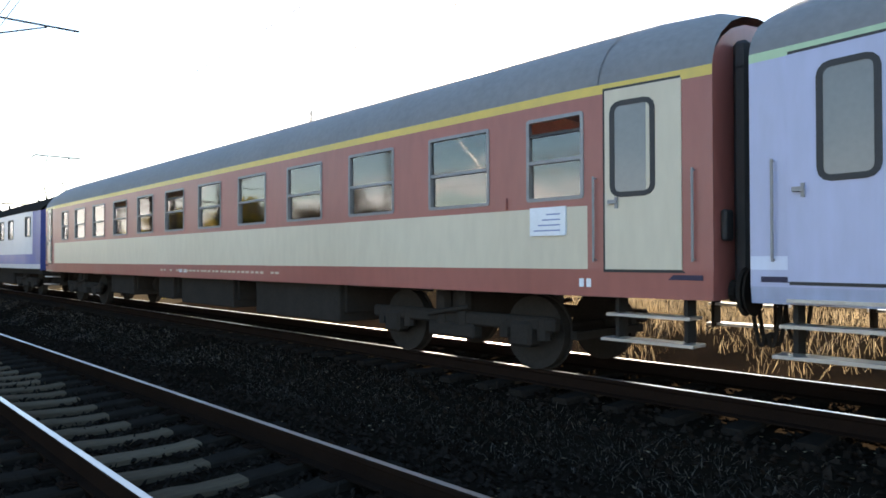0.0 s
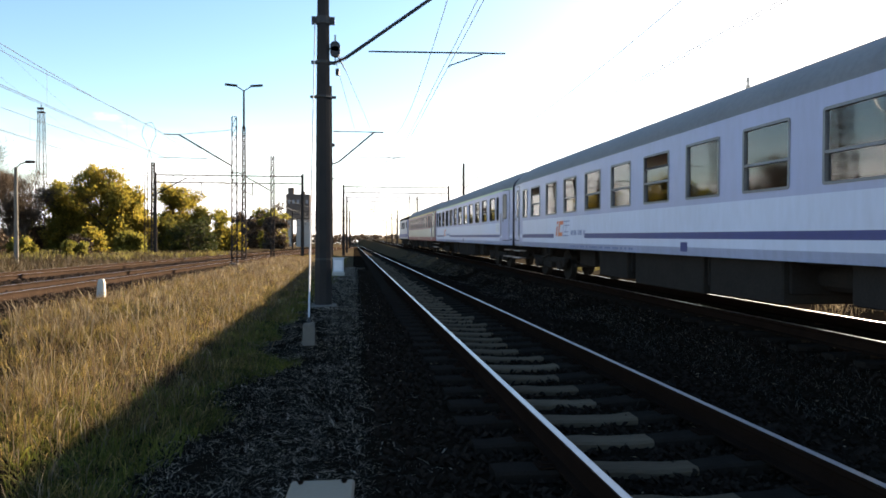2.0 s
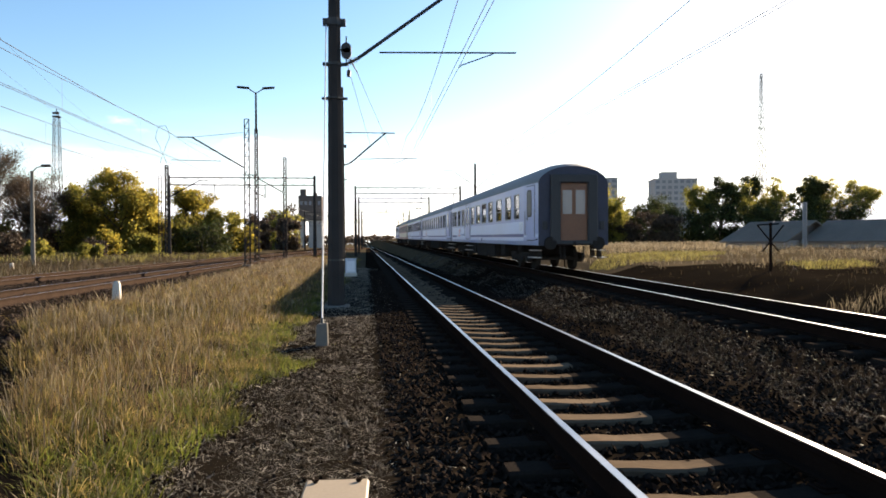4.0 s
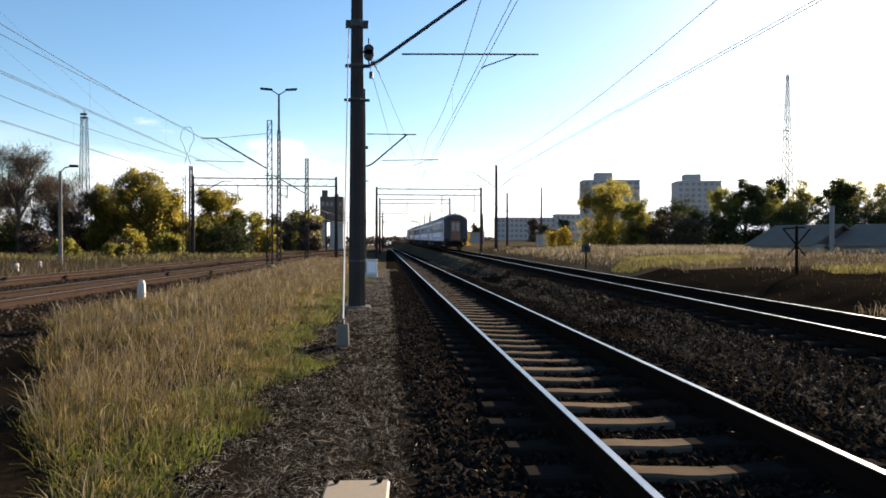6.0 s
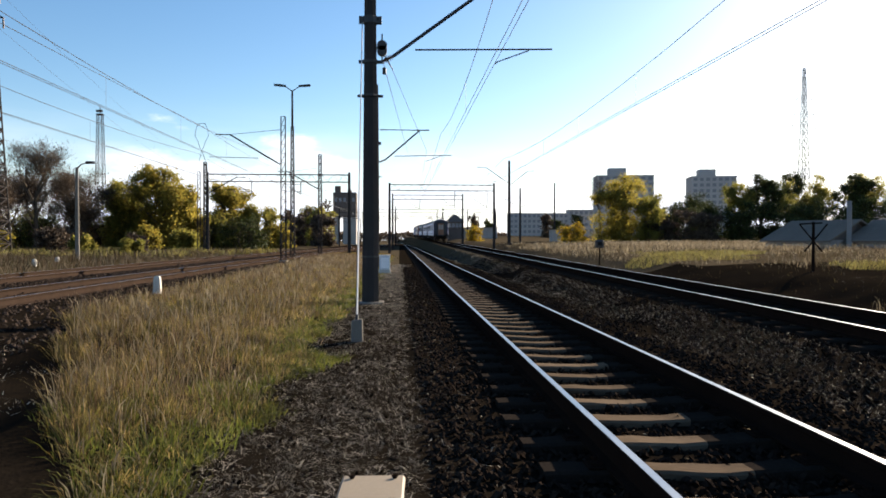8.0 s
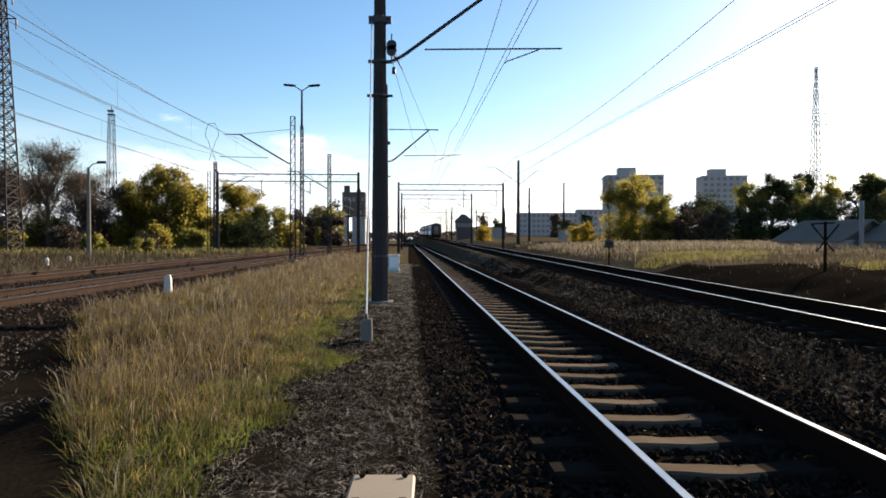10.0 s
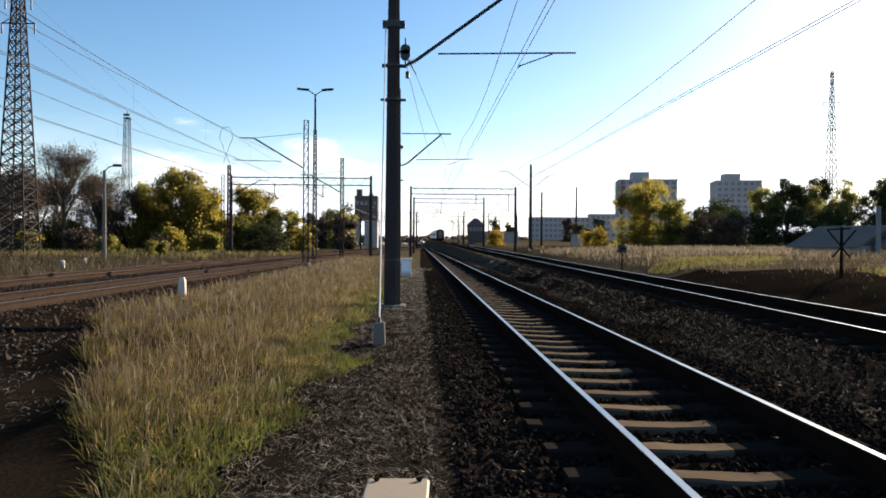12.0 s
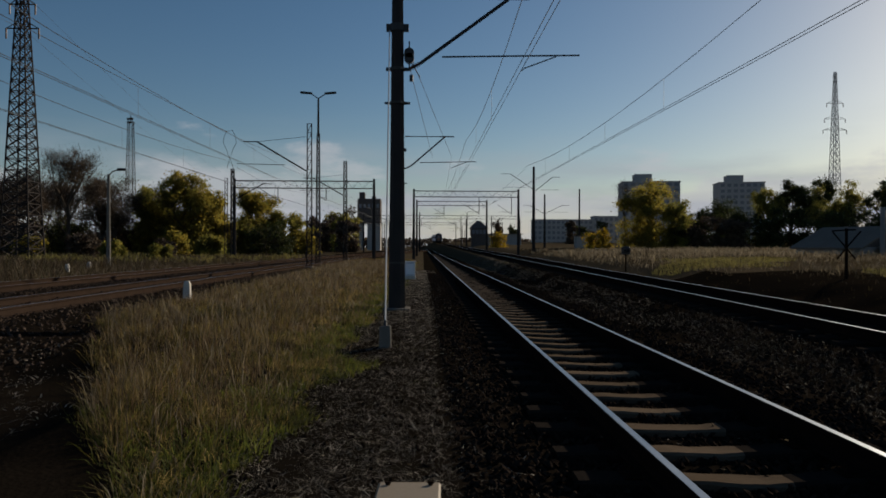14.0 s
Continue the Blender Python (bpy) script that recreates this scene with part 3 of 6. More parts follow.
def carrier_mark(coach, y):
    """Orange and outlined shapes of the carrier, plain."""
    bm = bmesh.new()
    slanted(bm, [(y, 1.33), (y - 0.12, 1.33), (y - 0.12, 1.62), (y, 1.62)], 0.3)
    slanted(bm, [(y, 1.67), (y - 0.12, 1.67), (y - 0.12, 1.77), (y, 1.77)], 0.3)
    slanted(bm, [(y - 0.2, 1.33), (y - 0.32, 1.33), (y - 0.32, 1.77), (y - 0.2, 1.77)], 0.3)
    slanted(bm, [(y - 0.32, 1.33), (y - 0.6, 1.33), (y - 0.6, 1.44), (y - 0.32, 1.44)], 0.3)
    slanted(bm, [(y - 0.32, 1.66), (y - 0.6, 1.66), (y - 0.6, 1.77), (y - 0.32, 1.77)], 0.3)
    part("carrier_mark", bm, M_ORANGE, coach, "orange slanted carrier mark")
    bm = bmesh.new()
    for k in (0.66, 0.88):
        for a, b, z0, z1 in ((0, 0.03, 1.33, 1.77), (0, 0.3, 1.33, 1.36), (0, 0.3, 1.74, 1.77), (0.1, 0.3, 1.62, 1.65), (0.1, 0.3, 1.44, 1.47)):
            slanted(bm, [(y - k - a, z0), (y - k - b, z0), (y - k - b, z1), (y - k - a, z1)], 0.3)
    part("carrier_mark", bm, M_OUTLINE, coach, "thin blue outlined carrier mark")
    small_marks(coach, y - 2.55, y - 1.35, 1.36, 1.49, M_OUTLINE, 14, 4)


def class_number(coach, y, z=2.55, size=0.45):
    cu = bpy.data.curves.new("class_number", "FONT")
    cu.body = "2"
    cu.size = size
    cu.extrude = 0.002
    tmp = bpy.data.objects.new("tmp", cu)
    scene.collection.objects.link(tmp)
    me = bpy.data.meshes.new_from_object(tmp.evaluated_get(bpy.context.evaluated_depsgraph_get()))
    bpy.data.objects.remove(tmp)
    me.materials.clear()
    me.materials.append(M_OUTLINE)
    ob = new("class_number", me)
    ob.parent = coach
    ob.matrix_basis = Matrix(((0, 0, -1, -(half_width(y) + 0.005)), (-1, 0, 0, y), (0, 1, 0, z), (0, 0, 0, 1)))


def blue_coach(label, style):
    """Compartment coach in lavender and pale blue with a navy stripe; style tells the window layout apart."""
    c = thing("passenger_coach", label=label, category="train coach", group="coaches of the train")
    paints = (M_LAVENDER, M_PALE, M_NAVY, M_SKIRT, M_GREENLINE)
    rad = {"green": 0.11, "square": 0.03}.get(style, 0.06)
    z0, z1 = 2.0, 2.95
    if style == "middle door":
        wins = [(22.45, 23.05), (21.0, 22.15), (19.2, 20.3), (17.35, 18.5), (13.6, 14.78), (11.75, 12.95), (9.95, 11.15), (8.15, 9.3), (6.1, 7.3), (4.1, 5.25), (2.6, 3.5)]
    else:
        wins = [(22.45, 23.05)] + [(20.85 - 1.8 * i, 21.95 - 1.8 * i) for i in range(11)] + [(2.1, 2.5)]
    holes = [(a, b, z0, z1) for a, b in wins]
    gap = (16.6, 19.3)
    navy = lambda y: 2 if not gap[0] < y < gap[1] and 1.9 < y < 23.1 else 1
    endless = lambda k: (lambda y: k if 1.9 < y < 23.1 else 0)
    if style == "middle door":
        navy = lambda y: 2 if (not 16.3 < y < 20.9) and not 14.95 < y < 17.15 and 1.9 < y < 23.1 else (1 if not 14.95 < y < 17.15 else 0)
    bands = [(0.98, 1.13, lambda y: 3), (1.13, 1.28, endless(1)), (1.28, 1.40, navy, 16.3, 16.6, 19.3, 20.9, 14.95, 17.15, 1.9, 23.1), (1.40, 1.88, endless(1)),
             (1.88, 3.14, lambda y: 0), (3.14, 3.22, lambda y: 4 if style == "green" else 0)]
    shell(c, -1, holes, bands, paints)
    shell(c, 1, holes, bands, paints)
    for i, (a, b) in enumerate(wins):
        bar = 2.40 if (b - a) > 0.8 and (style != "green" or i not in (3, 8)) and (i % 5 != 2 or style == "middle door") else None
        window(c, -1, a, b, z0, z1, bar, rad, M_RUBBER if style == "green" else M_ALU, 0.22 if bar and i in (1, 2, 6) else 0.0)
    for a, b in wins:
        bm = bmesh.new()
        plate(bm, 1, a, b, z0, z1, -0.03, -0.022)
        part("pane", bm, M_PANE, c).visible_shadow = False
    roof(c, M_ROOF, (4, 9, 15, 20.5))
    ends(c, M_ENDDARK, M_DOOREND)
    underframe(c, ((8.6, 10.6, 0.34, -1.25, 0.2), (10.9, 13.8, 0.30, -1.22, 1.2), (14.2, 15.9, 0.36, -1.25, 0.3), (6.5, 7.3, 0.45, -1.2, 0.6), (17.2, 18.4, 0.5, -0.9, 1.2)))
    for y in (3.95, 21.05):
        bogie(c, y)
    for s in (-1, 1):
        door(c, s, 0.62, 1.42, M_LAVENDER)
        door(c, s, 23.72, 24.50, M_LAVENDER)
    if style == "middle door":
        door(c, -1, 15.1, 16.95, M_LAVENDER, two=True)
    interior(c, wins)
    carrier_mark(c, 19.1 if style != "middle door" else 20.0)
    small_marks(c, 13.5, 17.8, 1.03, 1.08, M_OUTLINE, 36, 9)
    small_marks(c, 3.2, 4.6, 1.03, 1.08, M_OUTLINE, 12, 10)
    class_number(c, 22.38 if style == "green" else 3.95)
    bm = bmesh.new()
    plate(bm, -1, 1.95, 2.55, 1.5, 1.86, 0.0, 0.02)
    part("destination_board", bm, M_WHITE, c, "white paper destination board")
    bm = bmesh.new()
    for k in range(4):
        plate(bm, -1, 2.02, 2.45 - 0.05 * k, 1.56 + 0.07 * k, 1.575 + 0.07 * k, 0.0, 0.0215)
    part("lettering_bar", bm, M_OUTLINE, c)
    bm = bmesh.new()
    plate(bm, -1, 11.1, 11.35, 1.05, 1.22, 0.0, 0.006)
    part("socket_plate", bm, M_NAVY, c)
    return c


def red_coach():
    c = thing("passenger_coach", label="old brick-red and cream passenger coach with half-open windows", category="train coach", group="coaches of the train")
    paints = (M_BRICK, M_CREAM, M_YELLOW)
    z0, z1 = 2.05, 2.96
    wins = [(1.56, 2.30)] + [(2.93 + 1.85 * i, 4.0 + 1.85 * i) for i in range(10)] + [(21.4, 22.15)]
    holes = [(a, b, z0, z1) for a, b in wins]
    cream = lambda y: 1 if 1.50 < y < 23.1 else 0
    bands = [(0.98, 1.27, lambda y: 0), (1.27, 1.95, cream, 1.50, 23.1), (1.95, 3.12, lambda y: 0), (3.12, 3.22, lambda y: 2)]
    shell(c, -1, holes, bands, paints)
    shell(c, 1, holes, bands, paints)
    for i, (a, b) in enumerate(wins):
        window(c, -1, a, b, z0, z1, 2.48, 0.02, M_ALU, 0.14 if i in (0, 6, 8) else 0.0)
    for a, b in wins:
        bm = bmesh.new()
        plate(bm, 1, a, b, z0, z1, -0.03, -0.022)
        part("pane", bm, M_PANE, c).visible_shadow = False
    roof(c, M_ROOF, (3.5, 8, 12.5, 17, 21.5), 1.13)
    ends(c, M_BRICK, M_DOOREND)
    underframe(c, ((6.4, 9.2, 0.36, -1.22, 0.3), (10.2, 12.8, 0.40, -1.2, 1.1), (13.3, 14.2, 0.45, -1.2, 0.2), (16, 17.8, 0.45, -1.2, 0.9)))
    for y in (3.95, 21.05):
        bogie(c, y)
    for s in (-1, 1):
        door(c, s, 0.47, 1.28, M_CREAM, 1.27)
        door(c, s, 23.5, 24.32, M_CREAM, 1.27)
    interior(c, wins)
    bm = bmesh.new()
    plate(bm, -1, 1.76, 2.26, 1.64, 1.96, 0.0, 0.025)
    part("destination_board", bm, M_WHITE, c, "white paper destination board")
    bm = bmesh.new()
    for k in range(4):
        plate(bm, -1, 1.83, 2.2 - 0.06 * k, 1.69 + 0.06 * k, 1.705 + 0.06 * k, 0.0, 0.0265)
    part("lettering_bar", bm, M_OUTLINE, c)
    bm = bmesh.new()
    plate(bm, -1, 2.62, 2.77, 1.96, 2.1, 0.0, 0.03)
    part("side_lamp", bm, M_BRICK, c)
    small_marks(c, 1.46, 1.63, 1.08, 1.17, M_WHITE, 2, 3, "small_plate")
    small_marks(c, 12.0, 12.5, 1.1, 1.17, M_WHITE, 2, 5, "small_plate")
    small_marks(c, 8.0, 13.6, 1.12, 1.16, M_CREAM, 30, 6)
    return c


def locomotive():
    c = thing("locomotive", label="blue and pale grey electric locomotive with one raised pantograph", category="locomotive")
    global Y0, Y1
    keep, Y0, Y1 = (Y0, Y1), 0.6, 15.7
    paints = (M_LOCOBLUE, M_LOCOGREY)
    wins = [(1.75, 2.35, 2.30, 3.0), (4.5, 5.4, 2.25, 2.98), (6.3, 7.2, 2.25, 2.98), (7.45, 8.35, 2.25, 2.98), (9.6, 10.5, 2.25, 2.98), (13.6, 14.2, 2.3, 3.0)]
    grey = lambda y: 1 if 1.5 < y < 14.4 else 0
    bands = [(1.05, 1.22, lambda y: 1), (1.22, 1.6, lambda y: 0), (1.6, 3.22, grey, 1.5, 14.4)]
    shell(c, -1, wins, bands, paints)
    shell(c, 1, [], bands, paints)
    for a, b, z0, z1 in wins:
        bm = bmesh.new()
        ring_frame(bm, -1, a, b, z0, z1, 0.04, 0.04, -0.002, 0.014)
        w = part("window", bm, M_RUBBER, c)
        bm = bmesh.new()
        plate(bm, -1, a, b, z0, z1, -0.03, -0.022)
        part("pane", bm, M_DOORGLASS, w)
    bm = bmesh.new()
    for i in range(9):
        plate(bm, -1, 4.5, 11.5, 1.72 + 0.06 * i, 1.745 + 0.06 * i, 0.0, 0.012)
    part("side_ribs", bm, M_LOCOGREY, c)
    bm = bmesh.new()
    rings = []
    for y in (Y0, Y0 + 0.5, Y0 + 1.6, 8, Y1 - 1.6, Y1 - 0.5, Y1):
        k = half_width(y) / 1.41
        d = 0.25 if y in (Y0, Y1) else 0
        sec = [(x * k, 3.2 + (z - 3.2) * (0.85 - d)) for x, z in ROOF_SECTION]
        rings.append([(x, y, z) for x, z in sec] + [(-x, y, z) for x, z in sec[-2::-1]])
    loft(bm, rings, close=False)
    part("roof", bm, M_UNDER, c, "black locomotive roof", smooth=True)
    for e in (Y0, Y1):
        bm = bmesh.new()
        w = half_width(e)
        bm.faces.new([bm.verts.new((x, e, z)) for x, z in ((w, 1.0), (w, 3.2), (0.7, 3.5), (-0.7, 3.5), (-w, 3.2), (-w, 1.0))])
        part("cab_front", bm, M_LOCOBLUE, c)
    bm = bmesh.new()
    for y in (3.2, 4.2, 5.6, 7.0, 8.2, 9.6, 11.0, 12.6):
        rod(bm, (0.3 * math.sin(y * 3), y, 3.6), (0.3 * math.sin(y * 3), y, 3.95 + 0.1 * math.sin(y * 5)), 0.09, 0.06, 8)
    box(bm, -0.6, 0.6, 5.2, 9.8, 3.6, 3.82, 0.05)
    rod(bm, (-0.2, 2.8, 3.95), (0.25, 13, 3.95), 0.03, seg=6)
    part("roof_equipment", bm, M_UNDER, c, "insulators and boxes on the roof")
    for y0, up in ((3.4, 1.75), (12.6, 0.35)):
        bm = bmesh.new()
        s = 1 if y0 < 8 else -1
        for x in (-0.45, 0.45):
            rod(bm, (x, y0, 3.65), (x, y0, 3.9), 0.05, seg=6)
            rod(bm, (x, y0, 3.9), (x * 0.8, y0 + s * 1.1, 3.9 + up * 0.45), 0.025, seg=5)
            rod(bm, (x * 0.8, y0 + s * 1.1, 3.9 + up * 0.45), (x * 0.9, y0 + s * 0.15, 3.9 + up), 0.02, seg=5)
        rod(bm, (-0.85, y0 + s * 0.15, 3.9 + up), (0.85, y0 + s * 0.15, 3.9 + up), 0.03, seg=6)
        rod(bm, (-0.85, y0 + s * 0.15, 3.9 + up), (-1.0, y0 + s * 0.15, 3.75 + up), 0.025, seg=5)
        rod(bm, (0.85, y0 + s * 0.15, 3.9 + up), (1.0, y0 + s * 0.15, 3.75 + up), 0.025, seg=5)
        part("pantograph", bm, M_UNDER, c)
    bm = bmesh.new()
    box(bm, -1.2, 1.2, Y0 + 0.05, Y1 - 0.05, 0.85, 1.1)
    box(bm, -1.1, 1.1, 6.0, 10.2, 0.35, 0.9, 0.05)
    part("underframe", bm, M_UNDER, c)
    for y in (3.9, 12.4):
        bogie(c, y)
    for x in (-0.875, 0.875):
        for e, d in ((Y0, -1), (Y1, 1)):
            bm = bmesh.new()
            rod(bm, (x, e, 1.06), (x, e + d * 0.45, 1.06), 0.09, seg=8)
            rod(bm, (x, e + d * 0.45, 1.06), (x, e + d * 0.5, 1.06), 0.24, 0.22, seg=14)
            part("buffer", bm, M_UNDER, c)
    Y0, Y1 = keep
    return c


VEHICLES.append((red_coach(), 0))
VEHICLES.append((blue_coach("lavender and pale blue coach with rounded windows", "green"), 25))
VEHICLES.append((blue_coach("lavender and pale blue coach with square aluminium-framed windows", "square"), 50))
VEHICLES.append((blue_coach("lavender and pale blue coach with a double door amidships", "middle door"), 75))
VEHICLES.append((locomotive(), -25))
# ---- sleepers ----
# near-black second tone for the right part and the left end of sleepers
M_SLEEPERDARK = material("sleeper black with grease and brake dust", (0.022, 0.018, 0.015), 0.9, dark=(0.009, 0.007, 0.006), scale=6, fine=50, bump=0.5)


def sleeper_mesh(name, length, mat, seed):
    rnd = random.Random(seed)
    bm = bmesh.new()
    rings = []
    for i in range(15):
        x = -length / 2 + length * i / 14
        h = 0.005 * rnd.uniform(-1, 1) - 0.03 * smooth(0.75, 0.0, abs(x))
        w = 0.108 + 0.008 * rnd.uniform(-1, 1)
        b = 0.02
        rings.append([(x, -w, -0.12), (x, -w, h - b), (x, -w + b, h), (x, w - b, h + 0.004 * rnd.uniform(-1, 1)), (x, w, h - b), (x, w, -0.12)])
    loft(bm, rings)
    bmesh.ops.recalc_face_normals(bm, faces=bm.faces)
    # darker right of edge; left end painted dark for rail shade and ballast cover
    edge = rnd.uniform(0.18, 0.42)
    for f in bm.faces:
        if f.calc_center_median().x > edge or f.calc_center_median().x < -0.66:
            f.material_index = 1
    return mesh_of(name, bm, (mat, M_SLEEPERDARK))


def lay_sleepers(line, x_mid, z_of, y0, y1, step, meshes, seed, x_of=lambda y: 0.0, depth=-0.192):
    rnd = random.Random(seed)
    y = y0
    while y < y1:
        ob = new("sleeper", rnd.choice(meshes))
        ob.parent = line
        ob.matrix_basis = pose(x_mid + x_of(y) + rnd.uniform(-0.04, 0.04), y, z_of(y) + depth, 0, 0, rnd.uniform(-1.2, 1.2))
        y += step * (1 + rnd.uniform(-0.05, 0.05))


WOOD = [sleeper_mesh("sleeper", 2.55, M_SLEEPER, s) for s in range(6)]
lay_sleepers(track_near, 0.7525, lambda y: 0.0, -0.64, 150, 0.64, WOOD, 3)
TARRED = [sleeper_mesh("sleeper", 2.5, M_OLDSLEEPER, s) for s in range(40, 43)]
lay_sleepers(track_far, TRACK2_X, z_line2, -8, 120, 0.64, TARRED, 4)


def x_yard(y):
    """The yard lines at the far side of the grass swing slowly towards the near line."""
    return 0.00028 * max(y - 10, 0) ** 2 if y < 120 else 0.00028 * 110 ** 2 + 0.0616 * (y - 120)


yard_a = rail_line("track_3", -10.6, lambda y: 0.13, -20, 260, 8, "rusty-sided yard track with bright rail heads", x_yard, M_BROWNRUST)
yard_b = rail_line("track_4", -15.1, lambda y: 0.13, -20, 260, 8, "rusty-sided yard track with bright rail heads", x_yard, M_BROWNRUST)
CONCRETE = [sleeper_mesh("sleeper", 2.5, M_CONC_SLEEPER, s) for s in range(20, 23)]
for line, xm, sd in ((yard_a, -10.6, 5), (yard_b, -15.1, 6)):
    lay_sleepers(line, xm, lambda y: 0.13, 4, 100, 0.66, CONCRETE, sd, x_yard)


# ---- rail clips on the nearest sleepers ----
def clip_mesh():
    bm = bmesh.new()
    box(bm, -0.19, 0.19, -0.08, 0.08, -0.006, 0.010, 0.004)
    for x in (-0.12, 0.12):
        rod(bm, (x, 0.03, 0.008), (x, 0.03, 0.055), 0.018, seg=6)
        box(bm, x - 0.045, x + 0.045, -0.045, 0.045, 0.008, 0.026, 0.004)
    return mesh_of("rail_clip", bm, M_RUST)


CLIP = clip_mesh()
for ob in [o for o in track_near.children if o.name.startswith("sleeper")]:
    y = ob.matrix_basis.translation.y
    if 2.5 < y < 30:
        for x in (0.0, 1.505):
            c = new("rail_clip", CLIP)
            c.parent = track_near
            c.matrix_basis = pose(x, y, -0.186)


# ---- ballast, straw, grass: uncounted stuff ----
def stones(name, x0, x1, y0, y1, count, size, label, power=1.0, seed=1, keep=None, lift=0.0, mat=None):
    """Loose angular stones: jittered eight-faced pieces, thinning with distance."""
    g = np.random.default_rng(seed)
    base = np.array([(1, 0, 0), (0, 1, 0), (-1, 0, 0), (0, -1, 0), (0, 0, 1), (0, 0, -1)], float)
    tri = np.array([(0, 1, 4), (1, 2, 4), (2, 3, 4), (3, 0, 4), (1, 0, 5), (2, 1, 5), (3, 2, 5), (0, 3, 5)])
    y = y0 + (y1 - y0) * g.random(count) ** power
    x = x0 + (x1 - x0) * g.random(count)
    if keep is not None:
        ok = np.array([keep(a, b) for a, b in zip(x, y)])
        x, y = x[ok], y[ok]
    n = len(x)
    z = np.array([ground_z(a, b) for a, b in zip(x, y)])
    s = size * (0.55 + 0.9 * g.random((n, 1, 1))) * np.maximum(1, (y / 22))[:, None, None] ** 0.5
    v = base[None] * s * (0.6 + 0.7 * g.random((n, 6, 3))) * np.array([1, 1, 0.7])
    a = g.random(n) * 6.283
    c, sn = np.cos(a)[:, None], np.sin(a)[:, None]
    vx, vy = v[..., 0] * c - v[..., 1] * sn, v[..., 0] * sn + v[..., 1] * c
    tilt = g.normal(0, 0.7, (n, 1))
    vz = v[..., 2] + vx * tilt
    v = np.stack([vx + x[:, None], vy + y[:, None], vz + (z + lift + g.random(n) ** 2 * 0.03)[:, None]], -1).reshape(-1, 3)
    f = (tri[None] + 6 * np.arange(n)[:, None, None]).reshape(-1, 3)
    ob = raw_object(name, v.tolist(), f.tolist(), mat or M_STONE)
    return tagged(ob, label, "ballast", kind="stuff")


def blades(name, x, y, height, width, mat, label, lean=0.35, seed=1, tip=0.0, category="grass", sink=0.02, heading=None):
    """Upright blades: each a bent strip of a quad and a tip; heading: the way it leans, else any."""
    g = np.random.default_rng(seed)
    n = len(x)
    z = np.array([ground_z(a, b) for a, b in zip(x, y)]) - sink
    a = g.random(n) * 6.283
    dx, dy = np.cos(a) * width / 2, np.sin(a) * width / 2
    b = g.random(n) * 6.283 if heading is None else heading + g.normal(0, 0.5, n)
    ln = lean * height * g.random(n)
    lx, ly = np.cos(b) * ln, np.sin(b) * ln
    p = np.zeros((n, 5, 3))
    p[:, 0] = np.stack([x - dx, y - dy, z], -1)
    p[:, 1] = np.stack([x + dx, y + dy, z], -1)
    k = 0.6
    p[:, 2] = np.stack([x + lx * 0.4 + dx * (0.7 + tip), y + ly * 0.4 + dy * (0.7 + tip), z + height * k], -1)
    p[:, 3] = np.stack([x + lx * 0.4 - dx * (0.7 + tip), y + ly * 0.4 - dy * (0.7 + tip), z + height * k], -1)
    p[:, 4] = np.stack([x + lx, y + ly, z + height * (1 - 0.35 * g.random(n) * np.minimum(lean, 1))], -1)
    faces = []
    for i in range(n):
        o = 5 * i
        faces.append((o, o + 1, o + 2, o + 3))
        faces.append((o + 3, o + 2, o + 4))
    ob = raw_object(name, p.reshape(-1, 3).tolist(), faces, mat)
    return tagged(ob, label, category, kind="stuff")


def tufts(name, cx, cy, per, height, width, mat, label, spread_m=0.06, lean=0.9, seed=1, tip=0.0):
    """Clumps whose blades lean outwards; height: one for each clump."""
    g = np.random.default_rng(seed)
    n = len(cx)
    r = np.abs(g.normal(0, spread_m, (n, per))) * np.maximum(1, cy / 12)[:, None]
    a = g.random((n, per)) * 6.283
    x = (cx[:, None] + np.cos(a) * r).ravel()
    y = (cy[:, None] + np.sin(a) * r).ravel()
    h = (height[:, None] * (0.45 + 0.65 * g.random((n, per)))).ravel()
    w = (width * (0.6 + 0.8 * g.random((n, per))) * np.maximum(1, cy / 9)[:, None]).ravel()
    return blades(name, x, y, h, w, mat, label, lean, seed + 1, tip, heading=a.ravel())


G_DRY = foliage("dry autumn grass", [(0.14, 0.095, 0.028), (0.36, 0.255, 0.10), (0.055, 0.044, 0.013), (0.20, 0.14, 0.042), (0.11, 0.105, 0.020), (0.038, 0.032, 0.011)], 0.45, 3.5, 0.65)
G_STALK = foliage("reddish-brown dry stalks", [(0.07, 0.042, 0.022), (0.14, 0.09, 0.05), (0.045, 0.03, 0.018), (0.26, 0.19, 0.11)], 0.4, 3.5, 0.55)
G_GREEN = foliage("green low weeds", [(0.055, 0.075, 0.012), (0.125, 0.13, 0.022), (0.04, 0.052, 0.01), (0.19, 0.17, 0.04)], 0.45, 3.0, 0.65)
G_STRAW = foliage("dead straw litter", [(0.06, 0.05, 0.04), (0.50, 0.44, 0.36), (0.018, 0.014, 0.011), (0.16, 0.135, 0.105), (0.022, 0.018, 0.014), (0.34, 0.29, 0.23)], 0.2, 5.0, 0.6)
G_GREYSTRAW = foliage("grey dead grass", [(0.05, 0.044, 0.036), (0.15, 0.13, 0.11), (0.018, 0.015, 0.012), (0.08, 0.07, 0.058)], 0.2, 2.0, 0.65)
G_WEED = foliage("brown dead weeds", [(0.05, 0.034, 0.02), (0.085, 0.057, 0.032), (0.035, 0.03, 0.016), (0.07, 0.055, 0.023)], 0.3)
